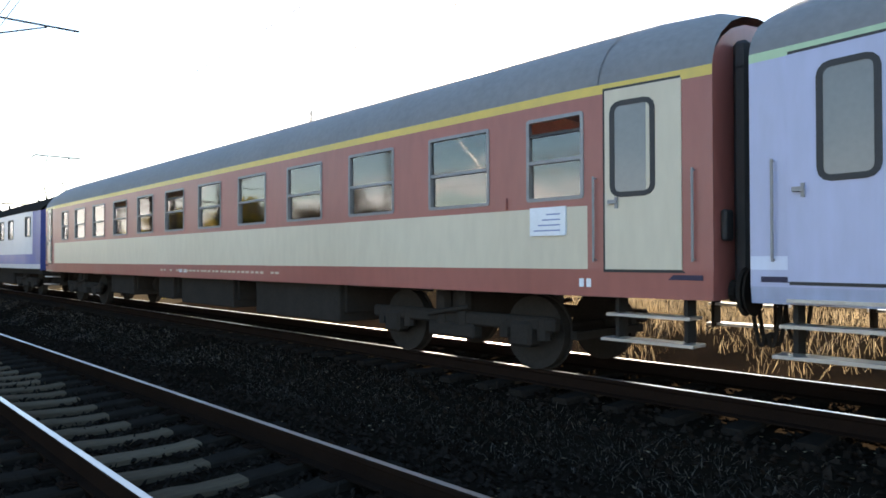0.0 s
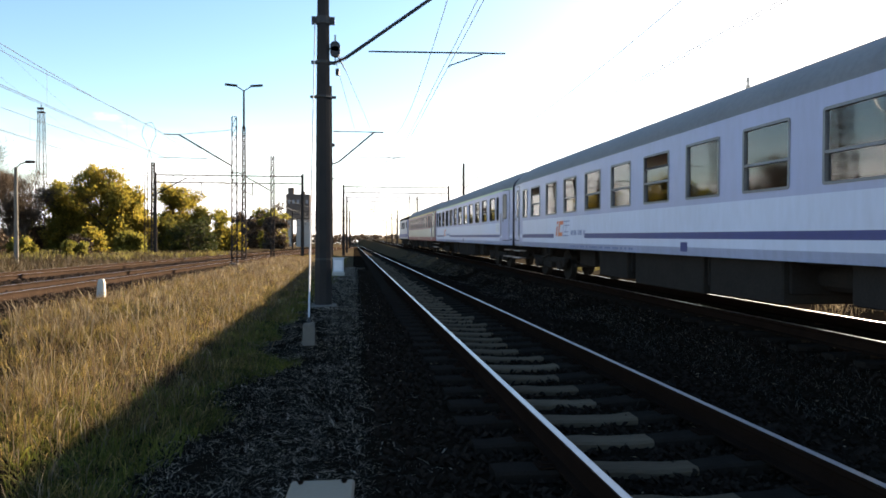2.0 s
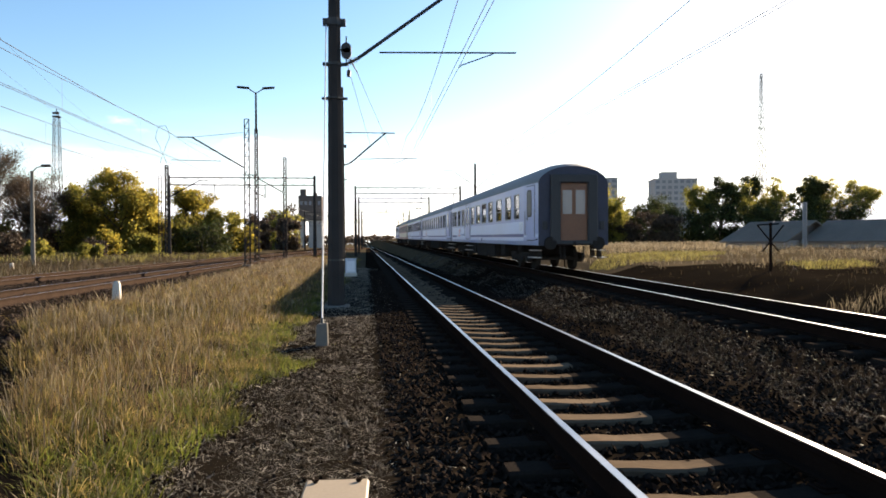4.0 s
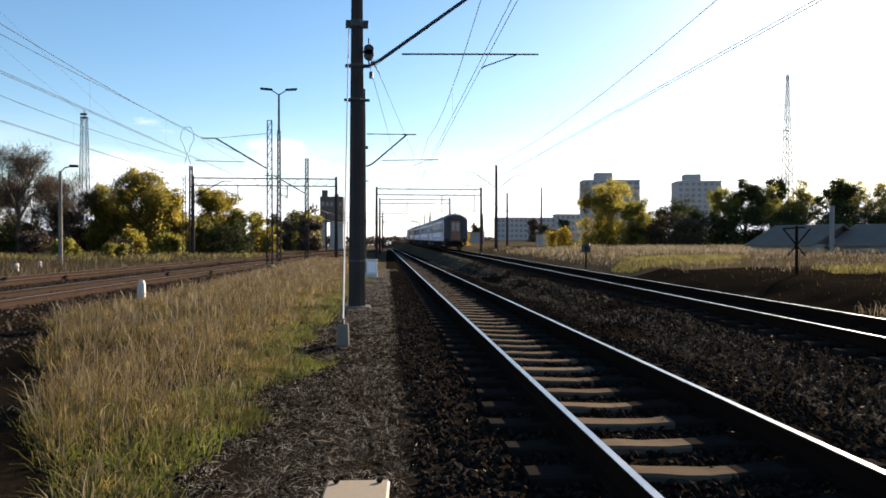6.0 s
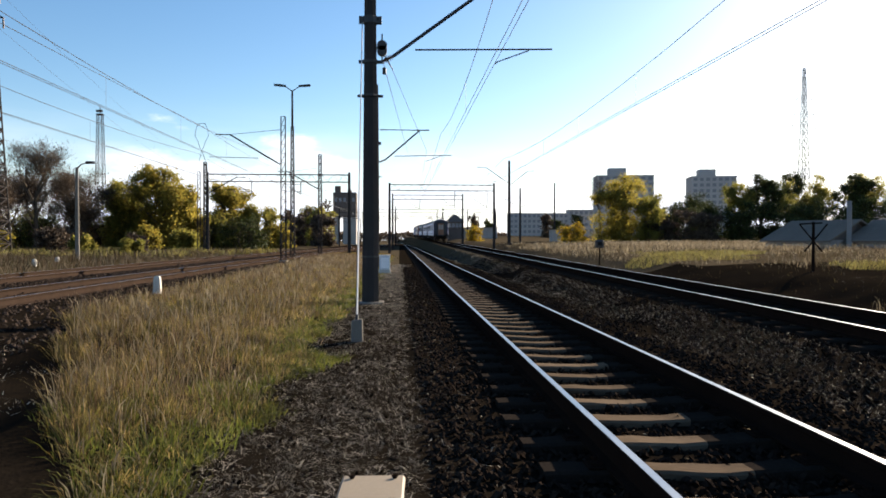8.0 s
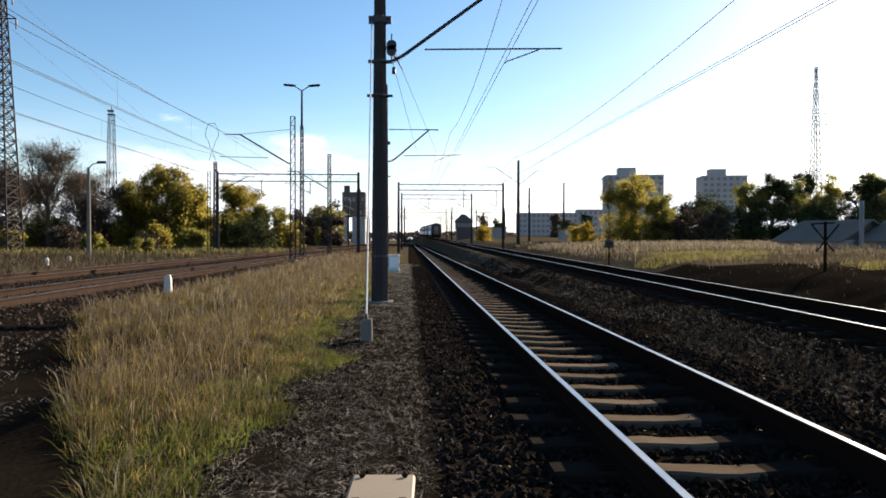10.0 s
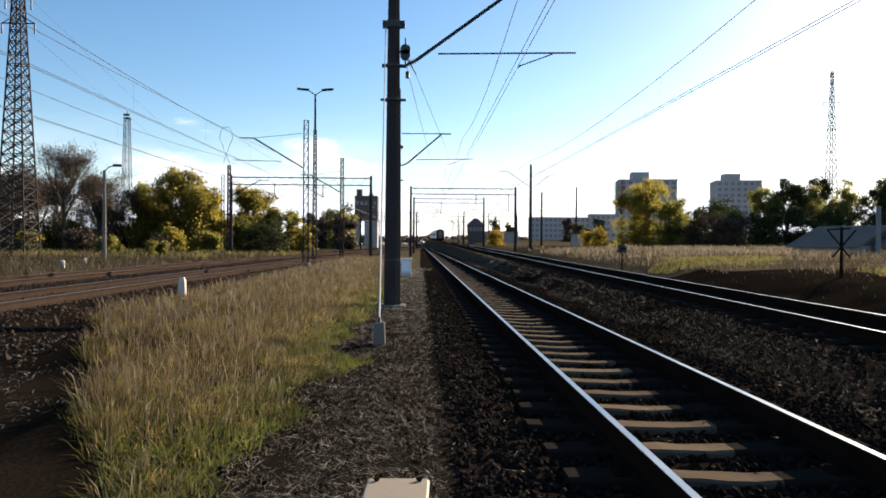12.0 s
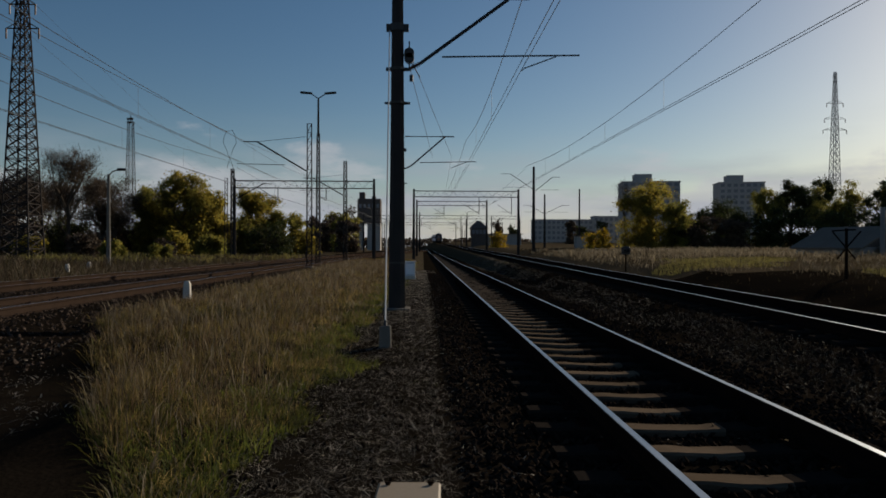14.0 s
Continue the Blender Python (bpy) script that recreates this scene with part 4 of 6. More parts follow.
G_REED = foliage("pale reeds", [(0.20, 0.16, 0.105), (0.14, 0.11, 0.07), (0.25, 0.205, 0.14), (0.10, 0.08, 0.048)], 0.4)
G_LIME = foliage("yellow-green meadow grass", [(0.16, 0.145, 0.04), (0.22, 0.18, 0.06), (0.11, 0.11, 0.028)], 0.4)

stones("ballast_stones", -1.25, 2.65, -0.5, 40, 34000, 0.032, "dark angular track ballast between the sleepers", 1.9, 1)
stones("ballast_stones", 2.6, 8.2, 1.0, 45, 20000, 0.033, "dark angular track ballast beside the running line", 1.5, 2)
M_YARDSTONE = material("brown-grey yard ballast", (0.05, 0.037, 0.03), 0.9, dark=(0.01, 0.0075, 0.006), scale=20, fine=120, bump=0.4, random_value=0.7)
stones("ballast_stones", -16.8, -6.9, 4, 60, 22000, 0.038, "brown-grey angular yard ballast", 1.4, 3, mat=M_YARDSTONE)
stones("ballast_stones", -3.0, -1.1, 2.0, 26, 1600, 0.022, "scattered small stones in the trodden soil", 1.6, 4)

g = np.random.default_rng(11)


def grass_edge(y):
    """Where the tall grass ends towards the near line."""
    return -2.78 + 0.10 * math.sin(y * 0.9) + 0.12 * math.sin(y * 2.3) + 0.06 * math.sin(y * 5.1)


def in_grass(x, y):
    left = max(-1.55 - 0.47 * y + 0.12 * math.sin(y * 1.7), -8.0 + 0.25 * math.sin(y * 1.1))
    return left < x < grass_edge(y)


def scatter(n, x0, x1, y0, y1, power, keep):
    x = x0 + (x1 - x0) * g.random(n)
    y = y0 + (y1 - y0) * g.random(n) ** power
    ok = np.array([keep(a, b) for a, b in zip(x, y)])
    return x[ok], y[ok]


x, y = scatter(21000, -8, -2.3, 2.6, 75, 1.9, lambda a, b: in_grass(a, b) and fbm(a * 2.4, b * 1.8, 33) > -0.3)
edge = np.array([min(1.0, 0.35 + 0.5 * (grass_edge(b) - a)) for a, b in zip(x, y)])
tall = np.array([0.8 + 0.55 * fbm(a * 0.9, b * 0.6, 3.0) for a, b in zip(x, y)]).clip(0.35, 1.4)
tufts("tall_grass", x, y, 9, 0.36 * tall * edge, 0.0062, G_DRY, "tall dry tan grass in tufts beside the line", 0.09, 1.25, 5)
x, y = scatter(9500, -8, -2.5, 3.0, 65, 1.8, lambda a, b: in_grass(a, b) and fbm(a * 0.5, b * 0.3, 41) > -0.35)
edge = np.array([min(1.0, 0.3 + 0.5 * (grass_edge(b) - a)) for a, b in zip(x, y)])
tufts("seed_stalks", x, y, 4, (0.34 + 0.26 * g.random(len(x))) * edge, 0.0048, G_STALK, "thin reddish-brown stalks above the dry grass", 0.07, 0.8, 7)
x, y = scatter(4200, -8, -2.6, 3.0, 60, 1.8, in_grass)
edge = np.array([min(1.0, 0.35 + 0.45 * (grass_edge(b) - a)) for a, b in zip(x, y)])
tufts("seed_heads", x, y, 2, (0.40 + 0.2 * g.random(len(x))) * edge, 0.0045, G_REED, "feathery pale seed heads above the dry grass", 0.05, 0.8, 17, tip=0.9)
x, y = scatter(17000, -6.5, -2.2, 3.4, 60, 1.8, lambda a, b: abs(a - grass_edge(b) + 0.22) < 0.42 * (0.7 + fbm(a, b * 0.8, 9)) or (in_grass(a, b) and (fbm(a * 0.8, b * 0.8, 21) > 0.25 or g.random() < 0.55 * smooth(9.5, 4.0, b))))
tufts("green_weeds", x, y, 10, 0.06 + 0.15 * g.random(len(x)), 0.0085, G_GREEN, "low green weeds along the edge of the grass", 0.08, 1.6, 9)
x, y = scatter(85000, -3.3, -0.75, 1.8, 45, 2.0, lambda a, b: a > grass_edge(b) - 0.2 and (a < -1.35 or g.random() < 0.22) and fbm(a * 2.2, b * 1.6, 51) > -0.42 + 0.6 * g.random() - 0.3)
blades("straw_litter", x, y, 0.004 + 0.030 * g.random(len(x)) ** 1.5, (0.003 + 0.005 * g.random(len(x)) ** 2) * np.maximum(1, y / 8), G_STRAW, "dead straw and litter trodden into the soil", 8.0, 8, category="litter", sink=0.001)
x, y = scatter(2600, -3.0, -1.2, 2.2, 40, 1.7, lambda a, b: a > grass_edge(b) and fbm(a * 1.4, b * 1.1, 61) > 0.05)
tufts("dead_tufts", x, y, 12, 0.03 + 0.045 * g.random(len(x)), 0.0034, G_STRAW, "short dead tufts on the trodden soil", 0.06, 2.6, 71)
x, y = scatter(500, -3.0, -1.0, 2.6, 22, 1.3, lambda a, b: a > grass_edge(b) and fbm(a * 1.1, b * 0.9, 81) > 0.3)
tufts("green_weeds", x, y, 10, 0.02 + 0.04 * g.random(len(x)), 0.006, G_GREEN, "sparse green sprouts in the dead litter", 0.06, 2.4, 72)
x, y = scatter(36000, 2.5, 4.7, 1.5, 70, 1.6, lambda a, b: fbm(a * 0.7, b * 0.35, 5) > -0.1 and abs(a - 3.6 - 0.3 * fbm(b * 0.3, 1.0, 7)) < 0.45 + 0.7 * g.random())
blades("straw_litter", x, y, 0.02 + 0.10 * g.random(len(x)), (0.0035 + 0.003 * g.random(len(x))) * np.maximum(1, y / 9), G_GREYSTRAW, "short dead grass between the two lines", 2.5, 9, category="litter")
x, y = scatter(5000, -9.2, -5.4, 2.5, 11, 1.0, lambda a, b: fbm(a, b, 4) > -0.1)
blades("straw_litter", x, y, 0.02 + 0.05 * g.random(len(x)), 0.012 + 0.006 * g.random(len(x)), G_STRAW, "dead straw on the trodden path", 5.0, 10, category="litter")
x, y = scatter(3000, -9.8, -7.6, 2.5, 10, 1.0, lambda a, b: a < -8.9 and 5 < b < 9.5)
blades("tall_grass", x, y, 0.25 + 0.3 * g.random(len(x)), 0.008 + 0.005 * g.random(len(x)), G_LIME, "yellow-green grass at the side of the path", 0.6, 12)

x, y = scatter(900, -3.2, 5.0, 2.0, 24, 1.4, lambda a, b: True)
blades("fallen_leaves", x, y, 0.006 + 0.006 * g.random(len(x)), 0.02 + 0.02 * g.random(len(x)), G_REED, "pale fallen leaves and scraps on the ballast", 6.0, 13, category="litter", sink=-0.022)


# ---- overhead line masts by the near line ----
def octagon(r, cx, cy, z):
    return [(cx + r * math.cos(radians(22.5 + 45 * k)), cy + r * math.sin(radians(22.5 + 45 * k)), z) for k in range(8)]


def insulator(name, a, b, r, parent):
    bm = bmesh.new()
    a, b = Vector(a), Vector(b)
    rod(bm, a, b, r * 0.4, seg=8)
    for k in range(1, 6):
        p = a.lerp(b, k / 6)
        d = (b - a).normalized() * 0.012
        rod(bm, p - d, p + d, r, r * 0.8, seg=10)
    return part(name, bm, M_CERAMIC, parent, "brown ribbed insulator")


M_CERAMIC = material("brown glazed ceramic", (0.10, 0.045, 0.03), 0.25, scale=6, fine=30, bump=0.03)
M_PIPE = material("pale steel conduit", (0.55, 0.54, 0.52), 0.5, 0.3, dark=(0.4, 0.38, 0.36), scale=4, fine=40, bump=0.05)


def line_mast(x, y, z0, height, r0, r1, label, reach, guyed=False):
    """A concrete mast whose bracket holds the wires of the near line; reach: how far the bracket goes."""
    m = thing("overhead_mast", x, y, z0, label, "mast", "masts along the near line")
    bm = bmesh.new()
    loft(bm, [octagon(r0 + (r1 - r0) * k / 6, 0, 0, -0.3 + (height + 0.3) * k / 6) for k in range(7)])
    part("pole", bm, M_MAST, m)
    bm = bmesh.new()
    box(bm, -r0 - 0.12, r0 + 0.12, -r0 - 0.12, r0 + 0.12, -0.4, -0.07, 0.03)
    part("footing", bm, M_OLDCONC, m)
    foot, top = 5.92 - z0, 7.75 - z0

    def radius(z):
        return r0 + (r1 - r0) * (z + 0.3) / (height + 0.3)
    for z, t, k in ((5.05 - z0, 0.05, 0.09), (foot, 0.07, 0.05), (6.98 - z0, 0.18, 0.05), (0.95 - z0, 0.05, 0.015)):
        bm = bmesh.new()
        rr = radius(z) + k * 0.5
        loft(bm, [octagon(rr, 0, 0, z - t / 2), octagon(rr, 0, 0, z + t / 2)])
        if z > 3:
            box(bm, rr - 0.02, rr + 0.10, -0.05, 0.05, z - t / 2, z + t / 2)
            box(bm, -rr - 0.10, -rr + 0.02, -0.05, 0.05, z - t / 2, z + t / 2)
        part("clamp", bm, M_STEEL, m)
    r = radius(foot)
    insulator("insulator", (r + 0.10, 0, foot), (r + 0.42, 0, foot + 0.16), 0.075, m)
    bm = bmesh.new()
    tip = (reach, 0, top)
    rod(bm, (r + 0.40, 0, foot + 0.15), tip, 0.045, seg=8)
    rod(bm, (reach - 0.25, 0, top + 0.02), (reach + 0.55, 0, top + 0.02), 0.035, seg=8)
    part("bracket_tube", bm, M_STEEL, m, "slanting steel bracket tube")
    insulator("insulator", (radius(top) + 0.05, 0, top + 0.02), (radius(top) + 0.5, 0, top + 0.02), 0.06, m)
    bm = bmesh.new()
    rod(bm, (radius(top) + 0.48, 0, top + 0.02), (reach, 0, top + 0.02), 0.025, seg=6)
    part("tie_tube", bm, M_STEEL, m)
    bm = bmesh.new()
    a = Vector((r + 0.40, 0, foot + 0.15)).lerp(Vector(tip), 0.25)
    reg_z = 6.29 - z0
    rod(bm, (a.x, 0, reg_z - 0.04), (reach + 1.85, 0, reg_z + 0.04), 0.022, seg=6)
    part("registration_tube", bm, M_STEEL, m)
    bm = bmesh.new()
    rod(bm, (reach + 1.25, 0, reg_z), (reach + 0.42, 0.05, reg_z - 0.30), 0.016, seg=6)
    rod(bm, (reach + 0.42, 0.05, reg_z - 0.30), (reach + 0.36, 0.05, reg_z - 0.36), 0.014, seg=6)
    part("steady_arm", bm, M_STEEL, m)
    return m


mast = line_mast(-2.21, 17.4, -0.13, 11.5, 0.232, 0.12, "dark weathered concrete mast with a slanting bracket", 2.85)
# tensioning gear and the conduit on the first mast
bm = bmesh.new()
for z in (6.32, 6.45):
    rod(bm, (0.30, -0.12, z), (0.30, 0.02, z), 0.13, seg=14)
rod(bm, (0.30, -0.05, 6.0), (0.30, -0.05, 6.75), 0.02, seg=6)
rod(bm, (0.2, -0.05, 6.4), (0.1, -0.05, 6.4), 0.03, seg=6)
rod(bm, (0.3, -0.05, 6.3), (0.58, 0.0, 5.85), 0.015, seg=5)
part("tension_wheel", bm, M_STEEL, mast, "tension wheels with their hook")
bm = bmesh.new()
rod(bm, (0.36, -0.1, 5.72), (0.36, -0.1, 5.88), 0.05, seg=8)
part("pulley", bm, M_STEEL, mast)
bm = bmesh.new()
rod(bm, (0.08, -6.78, 0.31), (-0.20, -0.12, 7.0), 0.016, seg=6)
part("guy_rod", bm, M_PIPE, mast, "pale guy rod down to its concrete stub")

mast_b = line_mast(-2.80, 39.3, -0.15, 10.5, 0.2, 0.12, "concrete mast with a slanting bracket", 2.5)

stub = thing("guy_anchor", -2.13, 10.6, -0.24, "short square concrete anchor stub with a chipped top", "anchor block")
bm = bmesh.new()
loft(bm, [[(-0.10, -0.10, -0.15), (0.10, -0.10, -0.15), (0.10, 0.10, -0.15), (-0.10, 0.10, -0.15)], [(-0.085, -0.085, 0.36), (0.085, -0.085, 0.38), (0.085, 0.085, 0.37), (-0.085, 0.085, 0.35)]])
bmesh.ops.bevel(bm, geom=bm.edges[:], offset=0.015, segments=1, affect="EDGES")
part("block", bm, M_OLDCONC, stub)
bm = bmesh.new()
rod(bm, (0, 0, 0.35), (0, 0.03, 0.44), 0.03, 0.02, 8)
part("eye", bm, M_STEEL, stub)

# trackside housing right before the camera
M_HOUSING = material("beige painted housing", (0.20, 0.155, 0.105), 0.7, dark=(0.14, 0.105, 0.07), scale=3, fine=40, bump=0.08)
hous = thing("trackside_housing", -1.62, 3.62, -0.23, "beige metal trackside junction housing with four screws", "junction box", rz=-2)
bm = bmesh.new()
box(bm, -0.165, 0.165, -0.22, 0.22, -0.05, 0.215, 0.012)
part("case", bm, M_HOUSING, hous)
bm = bmesh.new()
box(bm, -0.178, 0.178, -0.235, 0.235, 0.215, 0.25, 0.012)
lid = part("lid", bm, M_HOUSING, hous, "beige lid")
for x in (-0.12, 0.12):
    for y in (-0.17, 0.18):
        bm = bmesh.new()
        rod(bm, (x, y, 0.249), (x, y, 0.262), 0.013, seg=8)
        box(bm, x - 0.018, x + 0.018, y - 0.005, y + 0.005, 0.26, 0.268)
        part("screw", bm, M_RUST, lid)

cabinet = thing("signal_cabinet", -2.2, 33.7, -0.2, "small pale trackside cabinet on a plinth beside the mast", "cabinet")
bm = bmesh.new()
box(bm, -0.26, 0.26, -0.2, 0.2, 0.12, 0.8, 0.015)
part("case", bm, M_LOCOGREY, cabinet)
bm = bmesh.new()
box(bm, -0.2, 0.2, -0.215, -0.2, 0.2, 0.72, 0.004)
part("door", bm, M_WHITE, cabinet)
bm = bmesh.new()
box(bm, -0.3, 0.3, -0.24, 0.24, -0.1, 0.12, 0.01)
part("plinth", bm, M_CONC, cabinet)
bm = bmesh.new()
box(bm, -0.29, 0.29, -0.23, 0.23, 0.8, 0.84, 0.01)
part("top", bm, M_LOCOGREY, cabinet)

marker = thing("marker_stone", -8.1, 19.0, 0.0, "small whitewashed concrete marker stone at the ballast edge", "marker post")
bm = bmesh.new()
loft(bm, [[(-0.1, -0.07, -0.1), (0.1, -0.07, -0.1), (0.1, 0.07, -0.1), (-0.1, 0.07, -0.1)], [(-0.085, -0.06, 0.30), (0.085, -0.06, 0.30), (0.085, 0.06, 0.30), (-0.085, 0.06, 0.30)],
          [(-0.05, -0.04, 0.39), (0.05, -0.04, 0.39), (0.05, 0.04, 0.39), (-0.05, 0.04, 0.39)]])
part("stone", bm, M_CONC, marker)
# ---- lattice work ----
def lattice(bm, x, y, z0, z1, w0, w1, panels, r, legs=4):
    """A braced lattice column, tapering from w0 to w1; two legs make a flat ladder."""
    def corners(k):
        z = z0 + (z1 - z0) * k / panels
        w = (w0 + (w1 - w0) * k / panels) / 2
        return [Vector((x + sx * w, y + sy * w, z)) for sx, sy in (((-1, -1), (1, -1), (1, 1), (-1, 1)) if legs == 4 else ((-1, 0), (1, 0)))]
    prev = corners(0)
    first = prev
    for k in range(1, panels + 1):
        cur = corners(k)
        n = len(cur)
        for i in range(n if n == 4 else 1):
            j = (i + 1) % n
            rod(bm, prev[i], cur[j], r * 0.6, seg=3, caps=False)
            if n == 4:
                rod(bm, prev[j], cur[i], r * 0.6, seg=3, caps=False)
            rod(bm, cur[i], cur[j], r * 0.6, seg=3, caps=False)
        prev = cur
    for a, b in zip(first, prev):
        rod(bm, a, b, r, r * 0.8, seg=4)


M_PYLON = material("dark lattice steel", (0.04, 0.035, 0.033), 0.8, 0.0, dark=(0.02, 0.018, 0.018), scale=2, fine=20, bump=0.1)
M_GALV = material("light galvanised lattice steel", (0.16, 0.165, 0.17), 0.7, 0.0, dark=(0.1, 0.1, 0.105), scale=2, fine=20, bump=0.1)

# yard masts with brackets over the yard lines
def yard_mast(x, y, z0, top, arm_left, foot_z, tip_z, label, legs=2, arm_right=0.0):
    m = thing("yard_mast", x, y, z0, label, "mast", "lattice masts in the yard")
    bm = bmesh.new()
    lattice(bm, 0, 0, -0.3, top - z0, 0.34, 0.28, 16, 0.045, legs)
    part("lattice_column", bm, M_PYLON, m)
    bm = bmesh.new()
    box(bm, -0.28, 0.28, -0.28, 0.28, -0.4, -0.02, 0.03)
    part("footing", bm, M_OLDCONC, m)
    for reach in (arm_left, arm_right):
        if reach:
            bm = bmesh.new()
            s = math.copysign(1, reach)
            rod(bm, (s * 0.2, 0, foot_z - z0), (reach, 0, tip_z - z0), 0.05, seg=6)
            rod(bm, (reach - s * 0.1, 0, tip_z - z0), (reach + s * 0.9, 0, tip_z - z0), 0.035, seg=6)
            part("bracket_tube", bm, M_PYLON, m)
            bm = bmesh.new()
            rod(bm, (s * 0.4 + reach * 0.35, 0, foot_z - z0 + 0.4), (reach + s * 1.3, 0, foot_z - z0 + 0.45), 0.022, seg=5)
            part("registration_tube", bm, M_PYLON, m)
            bm = bmesh.new()
            rod(bm, (s * 0.2, 0, tip_z - z0 + 0.35), (reach, 0, tip_z - z0), 0.014, seg=4)
            part("tie_wire", bm, M_WIRE, m)
    return m


yard_mast(-9.0, 44.5, 0.1, 9.4, -3.4, 6.3, 8.2, "thin dark two-legged lattice mast with a long slanting bracket", 2)
yard_mast(-8.9, 64, 0.1, 9.4, -3.0, 6.2, 7.8, "dark lattice mast beside the yard tracks", 4)
yard_mast(-21.4, 71, 0.1, 9.4, 3.2, 6.2, 7.9, "pale lattice mast with a bracket towards the yard", 4)
yard_mast(-22.2, 71.5, 0.1, 8.5, 0, 6, 7, "plain dark mast beside the yard gantry", 2)


def gantry(x0, x1, y, z0, z1, depth, label, drops=()):
    """A gantry: two posts and a braced beam across the tracks."""
    m = thing("gantry", x0, y, 0, label, "gantry", "gantries over the tracks")
    w = x1 - x0
    for x in (0, w):
        bm = bmesh.new()
        loft(bm, [octagon(0.2, x, 0, z0 - 0.4), octagon(0.13, x, 0, z1 + 0.25)])
        part("post", bm, M_PYLON, m)
    bm = bmesh.new()
    n = max(6, int(w / 0.55))
    for yy in (-0.25, 0.25):
        for z in (z1, z1 - depth):
            rod(bm, (0, yy, z), (w, yy, z), 0.035, seg=4)
        for k in range(n):
            a, b = w * k / n, w * (k + 1) / n
            rod(bm, (a, yy, z1 if k % 2 else z1 - depth), (b, yy, z1 - depth if k % 2 else z1), 0.012, seg=3)
    part("beam", bm, M_PYLON, m, "braced steel beam")
    for x, d in drops:
        bm = bmesh.new()
        rod(bm, (x, 0, z1 - depth), (x, 0, z1 - depth - d), 0.05, seg=5)
        rod(bm, (x, 0, z1 - depth - d), (x - 1.8, 0, z1 - depth - d + 1.2), 0.03, seg=5)
        rod(bm, (x, 0, z1 - depth - d + 0.3), (x - 1.6, 0, z1 - depth - d + 0.3), 0.022, seg=5)
        part("hanger", bm, M_PYLON, m)
    return m


gantry(-21.2, -6.7, 71, 0.1, 8.2, 0.75, "dark yard gantry with a braced beam", ((4.5, 1.3), (9.5, 1.3)))
gantry(-2.75, 10.75, 87, 0.0, 8.55, 0.75, "dark gantry with a braced beam over the running lines", ((8.4, 2.2), (12.6, 2.2)))
gantry(-2.6, 9.0, 112, 0.2, 8.9, 0.7, "dark far gantry over the running lines", ((4.5, 1.6),))
gantry(-16, 22, 165, 0.3, 9.0, 0.8, "dark far gantry across the station throat", ((7, 1.5), (14, 1.5), (22, 1.5)))
gantry(-24, 26, 235, 0.5, 9.8, 0.8, "dark far gantry across the station throat", ((12, 1.5), (25, 1.5), (36, 1.5)))


def plain_post(x, y, z0, z1, r, label, arms=(), mat=None, name="catenary_post"):
    m = thing(name, x, y, z0, label, "post", "posts along the tracks")
    bm = bmesh.new()
    loft(bm, [octagon(r, 0, 0, -0.3), octagon(r * 0.65, 0, 0, z1 - z0)])
    part("pole", bm, mat or M_PYLON, m)
    for reach, zf, zt in arms:
        bm = bmesh.new()
        s = math.copysign(1, reach)
        rod(bm, (0, 0, zf - z0), (reach * 0.72, 0, zt - z0), 0.04, seg=5)
        rod(bm, (reach * 0.7, 0, zt - z0), (reach, 0, zt - z0), 0.03, seg=5)
        rod(bm, (reach * 0.25, 0, zf - z0 + 0.3), (reach * 0.95, 0, zf - z0 + 0.3), 0.02, seg=5)
        part("bracket_tube", bm, M_PYLON, m)
    return m


plain_post(12.4, 85, 0.7, 11.5, 0.22, "dark tall mast with two slanting brackets", ((-4.1, 8.6, 10.6), (3.3, 8.3, 10.2)))
plain_post(18.3, 110, 0.9, 10.0, 0.2, "dark mast with one bracket", ((4, 6.8, 8.2), (-3.5, 6.8, 8.2)))
plain_post(21.7, 100, 0.9, 10.0, 0.16, "dark slender post above a small hut")
rnd = random.Random(8)
for i in range(26):
    y = rnd.uniform(130, 330)
    x = rnd.choice((-2.8, 3.5, 9.5, 14.5, 19, 25, -8, -14)) + rnd.uniform(-0.5, 0.5) + (0 if y < 200 else rnd.uniform(-4, 4))
    if abs(x - 4.6) < 3.4:
        continue
    plain_post(x, y, 0.4, rnd.uniform(8.5, 10.5), 0.16, "dark distant overhead line mast", ((rnd.choice((-3, 3)), 6.5, 8.0),))

# ---- lamps ----
def twin_lamp(x, y, z0, top):
    m = thing("lamp_post", x, y, z0, "tall dark lamp post with two lamp heads", "lamp post")
    bm = bmesh.new()
    lattice(bm, 0, 0, -0.2, top - z0 - 3.2, 0.34, 0.2, 22, 0.04)
    part("lattice_column", bm, M_PYLON, m)
    bm = bmesh.new()
    rod(bm, (0, 0, top - z0 - 3.3), (0, 0, top - z0 - 0.3), 0.09, 0.07, 8)
    for s in (-1, 1):
        rod(bm, (0, 0, top - z0 - 0.35), (s * 0.55, 0, top - z0), 0.04, seg=6)
    part("pole", bm, M_PYLON, m)
    for s in (-1, 1):
        bm = bmesh.new()
        loft(bm, [[(s * a, c * w, top - z0 + 0.08 * a + h) for c, h in ((-1, 0), (-0.6, 0.09), (0.6, 0.09), (1, 0), (0.5, -0.07), (-0.5, -0.07))] for a, w in ((0.5, 0.06), (0.75, 0.16), (1.25, 0.17), (1.45, 0.07))])
        bmesh.ops.recalc_face_normals(bm, faces=bm.faces)
        part("lamp_head", bm, M_PYLON, m)
    return m


